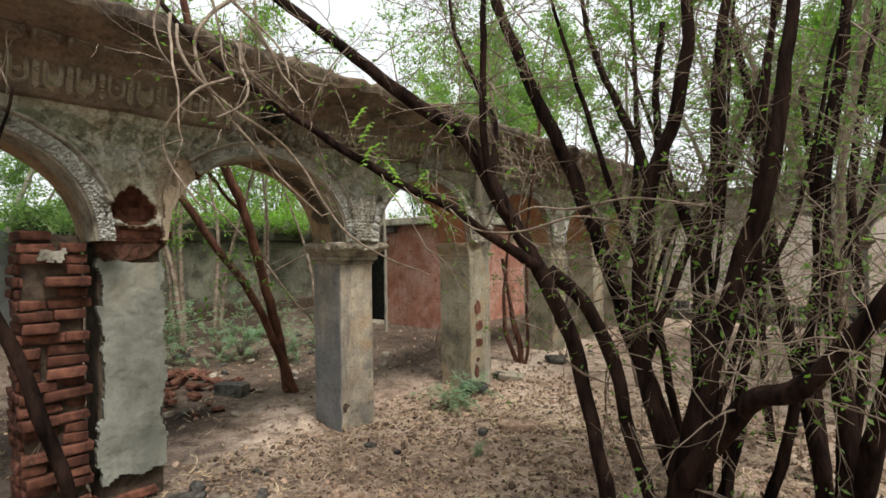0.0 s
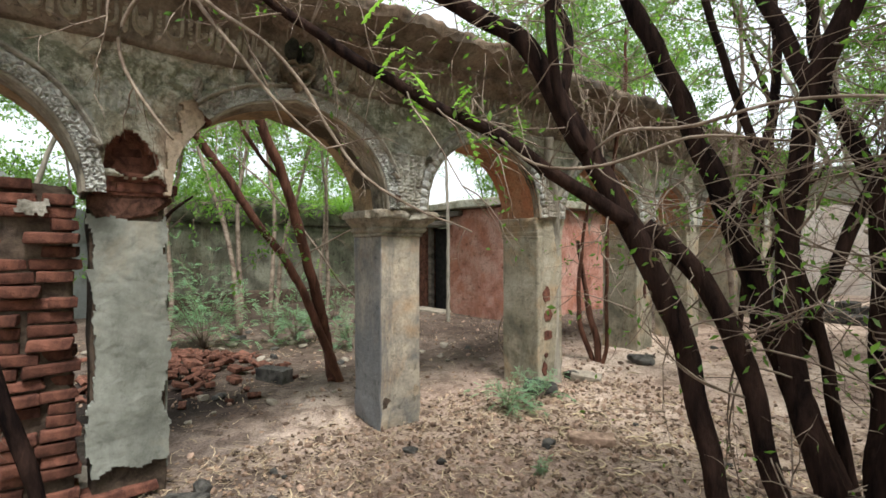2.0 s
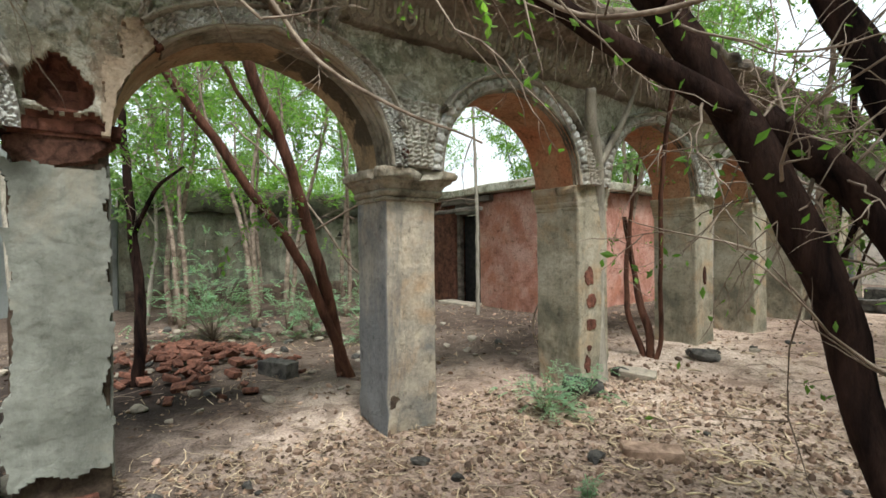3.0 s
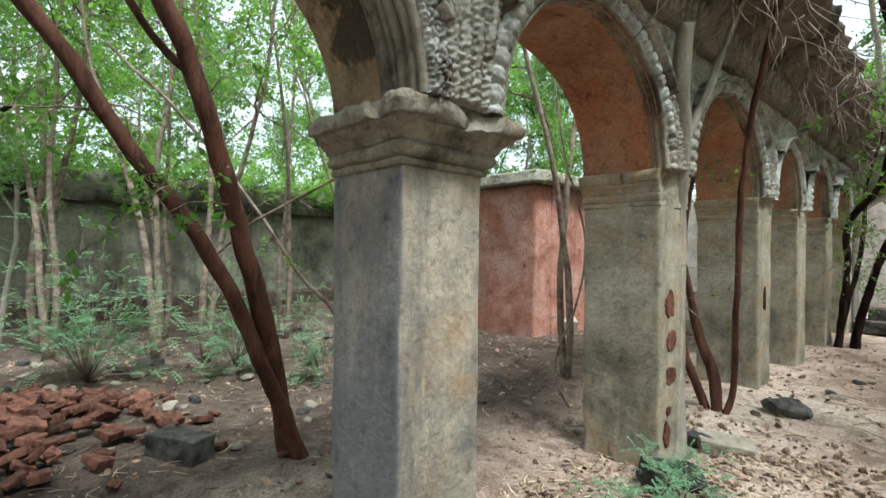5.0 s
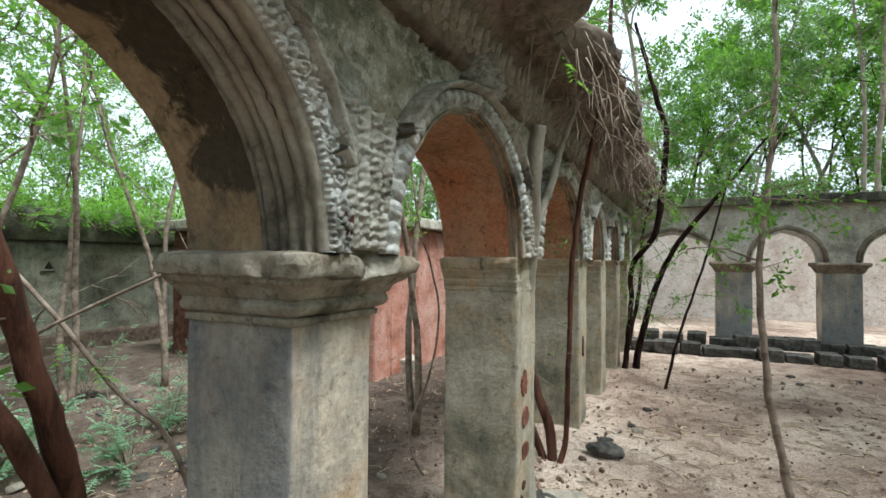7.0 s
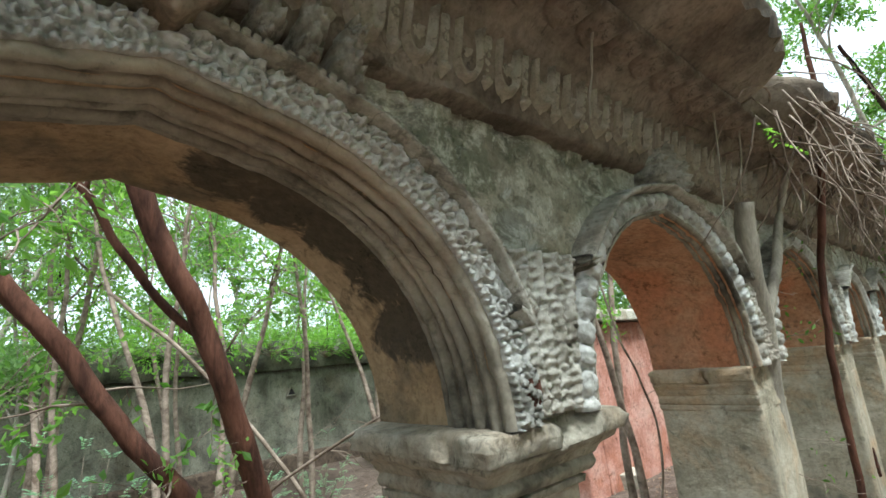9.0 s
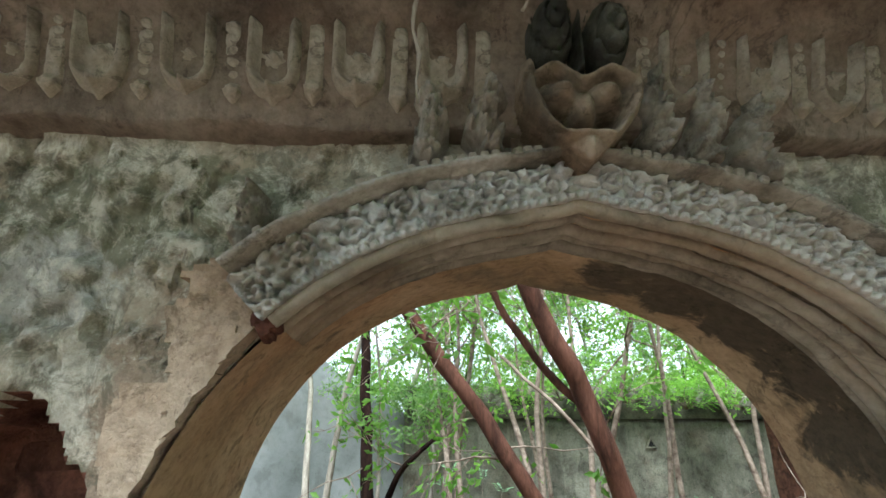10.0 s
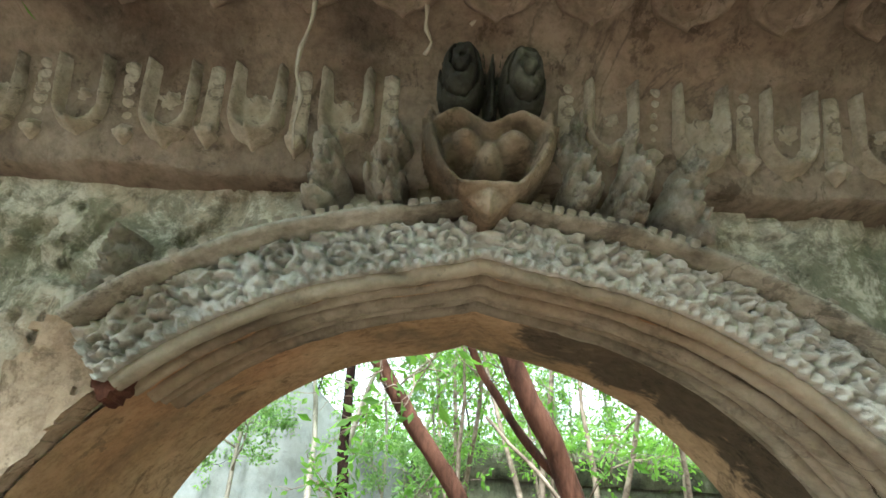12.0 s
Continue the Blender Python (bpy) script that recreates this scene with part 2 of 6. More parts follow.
M["leaf"] = leaf_material("leaf", (0.075, 0.16, 0.03), (0.17, 0.30, 0.07), 0.55)
M["leaf_bright"] = leaf_material("leaf_bright", (0.12, 0.25, 0.04), (0.24, 0.40, 0.09), 0.55)
M["leaf_far"] = leaf_material("leaf_far", (0.12, 0.21, 0.08), (0.25, 0.36, 0.17), 0.55)
M["leaf_blue"] = leaf_material("leaf_blue", (0.15, 0.27, 0.17), (0.26, 0.40, 0.27), 0.5)


def ground_material():
    n = Nodes("dry_earth", 0.95)
    c = n.ramp(n.noise(0.55, 7, 0.6, warp=0.5), [(0.36, (0.26, 0.183, 0.146)), (0.5, (0.43, 0.325, 0.26)), (0.64, (0.60, 0.485, 0.40))])
    d = n.ramp(n.noise(5, 8, 0.7, warp=0.8), [(0.42, (0.46, 0.42, 0.39)), (0.53, (1.0, 1.0, 1.0))])
    c = n.mix(0.75, c, d, "MULTIPLY")
    g = n.ramp(n.noise(60, 6, 0.75), [(0.36, (0.34, 0.31, 0.29)), (0.56, (1.15, 1.13, 1.1))])
    c = n.mix(0.8, c, g, "MULTIPLY")
    # darker ground behind the arcade, along a wavering edge
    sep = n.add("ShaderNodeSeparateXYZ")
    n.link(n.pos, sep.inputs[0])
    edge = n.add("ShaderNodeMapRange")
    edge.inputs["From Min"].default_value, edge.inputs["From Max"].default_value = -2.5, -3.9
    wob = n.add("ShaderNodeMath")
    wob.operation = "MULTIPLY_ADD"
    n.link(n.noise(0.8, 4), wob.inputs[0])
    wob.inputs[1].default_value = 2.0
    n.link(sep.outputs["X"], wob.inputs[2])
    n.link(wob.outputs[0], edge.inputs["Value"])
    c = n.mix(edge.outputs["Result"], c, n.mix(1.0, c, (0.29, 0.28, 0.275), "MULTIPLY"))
    # darker ragged ellipse of soil round the broken pier
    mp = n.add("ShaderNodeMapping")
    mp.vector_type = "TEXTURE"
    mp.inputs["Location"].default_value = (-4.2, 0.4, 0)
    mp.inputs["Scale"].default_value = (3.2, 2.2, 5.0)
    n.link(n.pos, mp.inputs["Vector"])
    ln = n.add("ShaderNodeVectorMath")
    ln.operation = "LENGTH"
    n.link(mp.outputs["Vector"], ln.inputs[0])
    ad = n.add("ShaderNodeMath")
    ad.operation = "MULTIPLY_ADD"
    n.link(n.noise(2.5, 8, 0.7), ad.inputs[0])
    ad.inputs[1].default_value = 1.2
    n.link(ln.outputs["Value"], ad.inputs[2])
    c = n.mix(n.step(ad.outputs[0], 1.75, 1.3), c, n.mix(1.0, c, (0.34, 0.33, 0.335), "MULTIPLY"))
    n.colour(c)
    n.bump(n.noise(45, 7, 0.75), 0.9, 0.012).bump(n.noise(9, 6, 0.7), 0.6, 0.03)
    return n.m


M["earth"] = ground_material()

# ---- mesh helpers ----
rng = random.Random(7)


def fuzz(x, y, z=0.0, scale=1.0):
    return noise.noise(Vector((x * scale, y * scale, z * scale)))


def mesh_object(name, verts, faces, material, parent=None, label="", smooth=True):
    me = bpy.data.meshes.new(name)
    me.from_pydata([tuple(v) for v in verts], [], faces)
    me.materials.append(material)
    if smooth:
        me.polygons.foreach_set("use_smooth", [True] * len(me.polygons))
    me.update()
    ob = new(name, me)
    if parent:
        ob.parent = parent
    return tagged(ob, label)


def part(name, bm, material, parent=None, label="", smooth=False):
    me = bpy.data.meshes.new(name)
    bm.to_mesh(me)
    bm.free()
    me.materials.append(material)
    if smooth:
        me.polygons.foreach_set("use_smooth", [True] * len(me.polygons))
    ob = new(name, me)
    if parent:
        ob.parent = parent
    return tagged(ob, label)


def empty(name, label, category, group="", kind="", at=(0, 0, 0)):
    ob = new(name)
    ob.location = at
    return tagged(ob, label, category, group, kind)


def box_bm(x0, x1, y0, y1, z0, z1, bevel=0.0, cuts=0, rough=0.0, seed=0.0, freq=3.0, fine=0.0):
    """A worn block: bevelled edges, cut up and pushed about by noise."""
    bm = bmesh.new()
    bmesh.ops.create_cube(bm, size=1)
    for v in bm.verts:
        v.co = Vector(((x0 + x1) / 2 + v.co.x * (x1 - x0), (y0 + y1) / 2 + v.co.y * (y1 - y0), (z0 + z1) / 2 + v.co.z * (z1 - z0)))
    if bevel:
        bmesh.ops.bevel(bm, geom=bm.edges[:], offset=bevel, segments=2, affect="EDGES", profile=0.6)
    if cuts:
        bmesh.ops.subdivide_edges(bm, edges=[e for e in bm.edges if e.calc_length() > 0.04], cuts=cuts, use_grid_fill=True)
    if rough:
        for v in bm.verts:
            p = v.co * freq + Vector((seed, seed * 1.7, seed * 0.3))
            v.co += noise.noise_vector(p) * rough + noise.noise_vector(p * 5) * fine
    return bm


def smooth_line(pts, step=0.06):
    """Points (x, y, z, radius) joined by a Catmull-Rom line."""
    P = [Vector(p) for p in pts]
    out = []
    for i in range(len(P) - 1):
        a, b, c, d = P[max(i - 1, 0)], P[i], P[i + 1], P[min(i + 2, len(P) - 1)]
        n = max(2, int((c.xyz - b.xyz).length / step))
        for k in range(n):
            t = k / n
            out.append(0.5 * ((2 * b) + (c - a) * t + (2 * a - 5 * b + 4 * c - d) * t * t + (3 * b - a - 3 * c + d) * t ** 3))
    out.append(P[-1])
    return out


class Soup:
    """Vertices and faces gathered for one mesh."""

    def __init__(self):
        self.v, self.f = [], []

    def tube(self, pts, sides=8, step=0.06, knots=0.0, seed=0.0, wob=0.0):
        line = smooth_line(pts, step) if step else [Vector(p) for p in pts]
        n0, up = len(self.v), Vector((0.31, 0.22, 0.9))
        for i, p in enumerate(line):
            a, b = line[max(i - 1, 0)], line[min(i + 1, len(line) - 1)]
            d = (b.xyz - a.xyz).normalized()
            s = d.cross(up)
            if s.length < 0.05:
                s = d.cross(Vector((1, 0, 0)))
            s.normalize()
            u = s.cross(d)
            c = p.xyz
            if wob:
                c = c + noise.noise_vector(c * 5 + Vector((seed, 0, 0))) * wob
            for k in range(sides):
                an = 2 * math.pi * k / sides
                r = p.w
                if knots:
                    q = c * 7 + Vector((math.cos(an), math.sin(an), seed)) * 1.2
                    r *= 1 + knots * noise.noise(q) + knots * 0.6 * noise.noise(q * 2.7)
                self.v.append(c + (s * math.cos(an) + u * math.sin(an)) * r)
        for i in range(len(line) - 1):
            for k in range(sides):
                a, b = n0 + i * sides + k, n0 + i * sides + (k + 1) % sides
                self.f.append((a, b, b + sides, a + sides))
        self.f.append(tuple(n0 + k for k in reversed(range(sides))))
        m = n0 + (len(line) - 1) * sides
        self.f.append(tuple(m + k for k in range(sides)))
        return line

    def leaf(self, c, d, n, length, width):
        """A folded leaf of two quads from c along d."""
        s = d.cross(n)
        if s.length < 1e-4:
            s = d.orthogonal()
        s.normalize()
        nn = s.cross(d)
        i = len(self.v)
        m = c + d * length * 0.5
        self.v += [c, m + s * width - nn * width * 0.3, c + d * length, m - s * width - nn * width * 0.3]
        self.f += [(i, i + 1, i + 2), (i, i + 2, i + 3)]

    def make(self, name, material, parent=None, label="", smooth=True):
        return mesh_object(name, self.v, self.f, material, parent, label, smooth)


def away():
    """A random direction."""
    while True:
        v = Vector((rng.uniform(-1, 1), rng.uniform(-1, 1), rng.uniform(-1, 1)))
        if 0.1 < v.length < 1:
            return v.normalized()

# ---- ground ----
def ground_height(x, y):
    h = 0.035 * fuzz(x, y, 1.3, 0.7) + 0.02 * fuzz(x, y, 4.1, 2.3) + 0.008 * fuzz(x, y, 7.7, 8.0)
    h += 0.11 * min(1.0, max(0.0, (y - 4.6) / 2.0))
    h += 0.06 * math.exp(-((x + 5.8) ** 2 / 1.6 + (y - 2.3) ** 2 / 0.8))
    return h - 0.02


def axis(lo, hi, step, reach):
    a = list(np.arange(lo, hi + 1e-6, step))
    k, out = step * 2, []
    p = hi
    while p < reach:
        p += k
        k *= 1.5
        out.append(p)
    left, p, k = [], lo, step * 2
    while p > -reach:
        p -= k
        k *= 1.5
        left.append(p)
    return left[::-1] + a + out


def build_ground():
    xs, ys = axis(-9.0, 3.0, 0.06, 400), axis(-0.5, 10.0, 0.06, 400)
    v = [(x, y, ground_height(x, y)) for x in xs for y in ys]
    n = len(ys)
    f = [(i * n + j, (i + 1) * n + j, (i + 1) * n + j + 1, i * n + j + 1) for i in range(len(xs) - 1) for j in range(n - 1)]
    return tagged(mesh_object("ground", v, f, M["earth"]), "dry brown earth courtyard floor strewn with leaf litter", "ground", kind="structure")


build_ground()

# ---- arcade ----
SPRING, TOP = 1.60, 2.88
FRONT, BACK = -3.20, -3.66
PIERS = [(-0.45, -0.07), (1.30, 1.68), (3.055, 3.415), (4.755, 5.12), (6.55, 6.91), (7.85, 8.2), (9.25, 9.6), (10.7, 11.1)]
BAYS = [(PIERS[i][1], PIERS[i + 1][0]) for i in range(len(PIERS) - 1)]


def arch_z(y, a, b, rise=0.62):
    u = (y - (a + b) / 2) / ((b - a) / 2)
    return SPRING + rise * max(0.0, 1 - abs(u) ** 2.15) ** 0.5 + 0.025 * math.exp(-abs(u) / 0.1)


def rise_of(a, b):
    return 0.62 * min(1.0, (b - a) / 1.3) ** 0.7


def lower_edge(y):
    for a, b in BAYS:
        if a < y < b:
            return arch_z(y, a, b, rise_of(a, b))
    return SPRING


def bay_samples(a, b, step=0.022):
    n = max(8, int((b - a) / step))
    return [(a + b) / 2 - (b - a) / 2 * math.cos(math.pi * i / n) for i in range(n + 1)]


def wall_face(y, z):
    """Unevenness of the wall's front, with a few places where a skin of plaster has come off."""
    d = 0.012 * fuzz(y, z, 0.0, 3.0) + 0.005 * fuzz(y, z, 2.0, 11.0) + 0.004 * fuzz(y, z, 6.0, 34.0)
    edge = 0.4 * fuzz(y, z, 3.0, 9.0) + 0.22 * fuzz(y, z, 3.0, 26.0)
    if fuzz(y, z, 9.0, 2.1) + edge > 0.22:
        d -= 0.016
    if fuzz(y, z, 14.0, 3.3) + edge > 0.34:
        d -= 0.014
    return d


def loss(y, z):
    """How deep the pier head has lost its plaster and brick at a point of the wall's face."""
    y, z = y + 0.05 * fuzz(y, z, 1.0, 8) + 0.02 * fuzz(y, z, 1.0, 24), z + 0.05 * fuzz(y, z, 5.0, 8) + 0.02 * fuzz(y, z, 5.0, 24)
    hole = 0.13 * min(1.0, max(0.0, (1.12 - (y - 1.50) ** 2 / 0.0135 - (z - 1.795) ** 2 / 0.012) / 0.22))
    foot = 0.055 * min(1.0, max(0.0, (1.675 - z) / 0.02)) if 1.31 < y < 1.70 else 0.0
    return max(hole, foot)


def build_arcade_wall():
    ys = []
    for i, (p, q) in enumerate(PIERS):
        ys += list(np.linspace(p, q, 64 if i == 1 else 14))
        if i < len(BAYS):
            ys += bay_samples(*BAYS[i], 0.010 if i == 1 else 0.022)[1:-1]
    rows = 110
    v, f, bare = [], [], []
    for y in ys:
        z0 = lower_edge(y)
        top = TOP + 0.05 * fuzz(y, 0, 5.0, 2.0) + 0.03 * fuzz(y, 0, 8.0, 7.0)
        for j in range(rows + 1):
            z = z0 + (top - z0) * j / rows
            v.append((FRONT + wall_face(y, z) - loss(y, z), y, z))
    n = rows + 1
    m = len(ys)
    for i in range(m - 1):
        for j in range(rows):
            f.append((i * n + j, (i + 1) * n + j, (i + 1) * n + j + 1, i * n + j + 1))
            c = v[i * n + j]
            bare.append(1 if loss(c[1], c[2]) > 0.03 else 0)
    k = len(v)
    for i, y in enumerate(ys):
        z0 = lower_edge(y)
        for j in range(8):
            z = z0 + (TOP - z0) * j / 7
            v.append((BACK + 0.01 * fuzz(y, z, 2.0, 3.0), y, z))
    for i in range(m - 1):
        for j in range(7):
            a = k + i * 8 + j
            f.append((a, a + 1, a + 9, a + 8))
    for i in range(m - 1):
        f.append((i * n + rows, (i + 1) * n + rows, k + (i + 1) * 8 + 7, k + i * 8 + 7))
    f.append(tuple(range(0, n)) + tuple(k + j for j in reversed(range(8))))
    e = (m - 1)
    f.append(tuple(reversed(range(e * n, e * n + n))) + tuple(k + e * 8 + j for j in range(8)))
    wall = mesh_object("wall_arcade", v, f, M["plaster_wall"])
    wall.data.materials.append(M["brick_dark"])
    wall.data.polygons.foreach_set("material_index", bare + [0] * (len(f) - len(bare)))
    return tagged(wall, "weathered lime plaster arcade wall with pointed arches", "wall", kind="structure")


wall_arcade = build_arcade_wall()


M["soffit_red"] = plaster("soffit_red", (0.52, 0.31, 0.19), (0.44, 0.225, 0.125), (0.27, 0.15, 0.09), (0.50, 0.18, 0.085), 0.7, 0.3)


def build_soffit(a, b, skin="soffit"):
    ys = bay_samples(a, b)
    v, f, n = [], [], 12
    for y in ys:
        z = arch_z(y, a, b, rise_of(a, b))
        for j in range(n + 1):
            x = FRONT + 0.012 + (BACK - FRONT - 0.02) * j / n
            v.append((x, y, z - 0.006 + 0.008 * fuzz(x, y, z, 5.0)))
    for i in range(len(ys) - 1):
        for j in range(n):
            p = i * (n + 1) + j
            f.append((p, p + 1, p + n + 2, p + n + 1))
    return mesh_object("soffit", v, f, M[skin], wall_arcade, "ochre plaster underside of an arch")


def carving(s, r, w, kind):
    """Height of the carved band at s along it and r across its width w."""
    if kind == "beads":
        ph = (s / 0.062) % 1.0 - 0.5
        d = math.hypot(ph * 0.062, (r - w * 0.55) * 0.9)
        h = 0.017 * math.sqrt(max(0.0, 1 - (d / 0.030) ** 2)) - (0.010 if d > 0.030 else 0)
        return h - 0.006 * math.exp(-(ph / 0.06) ** 2) + 0.005 * fuzz(s, r, 1.0, 60)
    if r < 0.010:
        # row of small beads along the lower edge
        return 0.006 + 0.007 * math.sin(s * 2 * math.pi / 0.017)
    # acanthus scrolls turning alternately up and down, cut deep into the ground
    p = 0.082
    k = math.floor(s / p)
    ph = s - (k + 0.5) * p + 0.012 * fuzz(s, r, 2.0, 14)
    side = 1 if k % 2 == 0 else -1
    c = 0.010 + (w - 0.010) * (0.5 + 0.10 * side)
    d = math.hypot(ph, r - c)
    an = math.atan2((r - c) * side, ph)
    coil = (d / 0.0145 - an / (2 * math.pi)) % 1.0
    h = 0.0
    if d < 0.030:
        h = 0.020 if 0.22 < coil < 0.80 else -0.004
    else:
        lobe = math.sin(7 * an + 2.1 * k + 60 * d)
        h = 0.018 if lobe > -0.25 else -0.005
    h *= 0.50 + 0.4 * fuzz(s, r, 1.0, 22)
    if fuzz(s, r, 6.0, 85) > 0.30:
        h -= 0.012
    return h + 0.005 * fuzz(s, r, 4.0, 55) + 0.005 * fuzz(s, r, 4.0, 120)


def arch_line(a, b, gap, drop=0.0):
    """Evenly spaced points along an arch, with their distance from its crown and the outward direction."""
    pts = [Vector((0, y, arch_z(y, a, b, rise_of(a, b)))) for y in bay_samples(a, b, 0.006)]
    if drop:
        pts = [Vector((0, a, SPRING + drop))] + [p for p in pts if p.z > SPRING + drop] + [Vector((0, b, SPRING + drop))]
    run = [0.0]
    for p, q in zip(pts, pts[1:]):
        run.append(run[-1] + (q - p).length)
    m = int(run[-1] / gap)
    line = []
    for i in range(m + 1):
        t = run[-1] * i / m
        j = max(0, min(len(run) - 2, int(np.searchsorted(run, t)) - 1))
        line.append((pts[j].lerp(pts[j + 1], (t - run[j]) / max(1e-6, run[j + 1] - run[j])), t - run[-1] / 2))
    out = []
    for i, (q, t) in enumerate(line):
        d = (line[min(i + 2, m)][0] - line[max(i - 2, 0)][0]).normalized()
        out.append((q, t, Vector((0, -d.z, d.y))))
    return out


def sweep_arch(name, a, b, gap, prof, material, label, y_from=None, drop=0.0, carve=None, ends=1.0):
    """A moulding along an arch: prof holds (distance outside the arch's edge, distance before the wall's face).
    Towards the crown the distances shrink to the share ends."""
    v, f, kept, n = [], [], 0, len(prof)
    w = prof[-1][0] - prof[0][0]
    for q, t, out in arch_line(a, b, gap, drop):
        edge = 0.0 if y_from is None else y_from + 0.02 * fuzz(q.z, q.y, 0, 30)
        if q.y < edge and y_from is not None:
            continue
        kept += 1
        narrow = ends + (1 - ends) * min(1.0, abs(t) / 0.5)
        for j, (r, x) in enumerate(prof):
            h = 0.0
            if carve and 0 < j < n - 1:
                h = carving(t, r - prof[0][0], w, carve)
            elif not carve:
                h = 0.004 * fuzz(t, r * 3, x, 26) + 0.003 * fuzz(t, r, x * 3, 70)
                if fuzz(t, r, x, 13) > 0.33:
                    h -= 0.006
            p = q + out * (r * narrow)
            v.append((FRONT + x + h, p.y, p.z))
    for i in range(kept - 1):
        for j in range(n - 1):
            p = i * n + j
            f.append((p, p + n, p + n + 1, p + 1))
    return mesh_object(name, v, f, material, wall_arcade, label)


def roll_profile(rolls):
    """Half-round rolls (r, x, radius) one after the other, with a fillet between them."""
    out = []
    for r, x, q in rolls:
        out += [(r - q * math.sin(k * math.pi / 6 + 0.35), x - q * math.cos(k * math.pi / 6 + 0.35)) for k in range(6)]
        out.append((r + 0.3 * q, x + 0.9 * q))
    return out


M["stucco_panel"] = plaster("stucco_panel", (0.52, 0.50, 0.44), (0.40, 0.375, 0.315), (0.20, 0.18, 0.145), (0.42, 0.31, 0.22), 0.4, 0.3, broad=6.0)
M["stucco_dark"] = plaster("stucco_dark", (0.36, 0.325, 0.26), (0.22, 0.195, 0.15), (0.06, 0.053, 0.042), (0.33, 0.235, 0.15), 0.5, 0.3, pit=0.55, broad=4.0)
M["stucco_pale"] = plaster("stucco_pale", (0.55, 0.55, 0.515), (0.42, 0.415, 0.38), (0.17, 0.165, 0.14), (0.46, 0.37, 0.27), 0.35, 0.2, pit=0.7, broad=6.0)
for i, (a, b) in enumerate(BAYS):
    build_soffit(a, b, "soffit" if i < 2 else "soffit_red")
    end = 1.865 if i == 1 else None
    step = 0.0042 if i < 2 else 0.006 if i < 4 else 0.02
    if i < 2:
        rolls = roll_profile([(-0.004, -0.150, 0.011), (-0.007, -0.118, 0.016), (-0.009, -0.078, 0.011), (-0.006, -0.045, 0.017), (-0.004, 0.000, 0.013), (0.000, 0.038, 0.015)])
        w = 0.082
        band = [(0.006, 0.020)] + [(0.006 + w * k / 26, 0.058) for k in range(27)] + [(0.006 + w, 0.020)]
    else:
        rolls = roll_profile([(-0.002, -0.040, 0.010), (-0.003, -0.010, 0.012), (0.000, 0.025, 0.012)])
        w = 0.078
        band = [(0.006, 0.015)] + [(0.006 + w * k / 18, 0.045) for k in range(19)] + [(0.006 + w, 0.015)]
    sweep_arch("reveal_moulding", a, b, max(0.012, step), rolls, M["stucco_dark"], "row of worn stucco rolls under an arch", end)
    sweep_arch("archivolt", a, b, step, band, M["stucco_pale"], "carved pale stucco band round an arch", end, carve="scroll" if i < 2 else "beads", ends=0.82)
    hood = [(w + 0.006, -0.02), (w + 0.007, 0.050), (w + 0.011, 0.066), (w + 0.014, 0.068), (w + 0.016, 0.084), (w + 0.022, 0.092), (w + 0.029, 0.090), (w + 0.034, 0.078), (w + 0.036, 0.03), (w + 0.037, -0.02)]
    sweep_arch("hood_mould", a, b, max(0.012, step), hood, M["stucco"], "raised stucco moulding over an arch", end, 0.16 if i < 2 else 0.30, ends=0.82)
    # broken row of small teeth on the back of the moulding
    tooth = box_bm(-0.016, 0.014, -0.0078, 0.0078, -0.010, 0.006, 0.005)
    me = bpy.data.meshes.new("tooth")
    tooth.to_mesh(me)
    tooth.free()
    me.materials.append(M["petal"])
    if i == 1:
        for q, t, out in arch_line(a, b, 0.0185, 0.16):
            if q.y < 1.90 or fuzz(t, 0, 1, 3.0) + 0.5 * fuzz(t, 0, 4, 30) < -0.12 or abs(t) < 0.05:
                continue
            o = new("tooth", me)
            o.parent = wall_arcade
            p = q + out * (w + 0.034) * (0.82 + 0.18 * min(1.0, abs(t) / 0.5))
            o.location = (FRONT + 0.074 + 0.004 * fuzz(t, 0, 0, 40), p.y, p.z)
            o.rotation_euler = (math.atan2(-out.y, out.z) + 0.1 * fuzz(t, 3, 0, 50), 0, 0)
            o.scale = (1, 1, 1 + 0.3 * fuzz(t, 9, 0, 60))


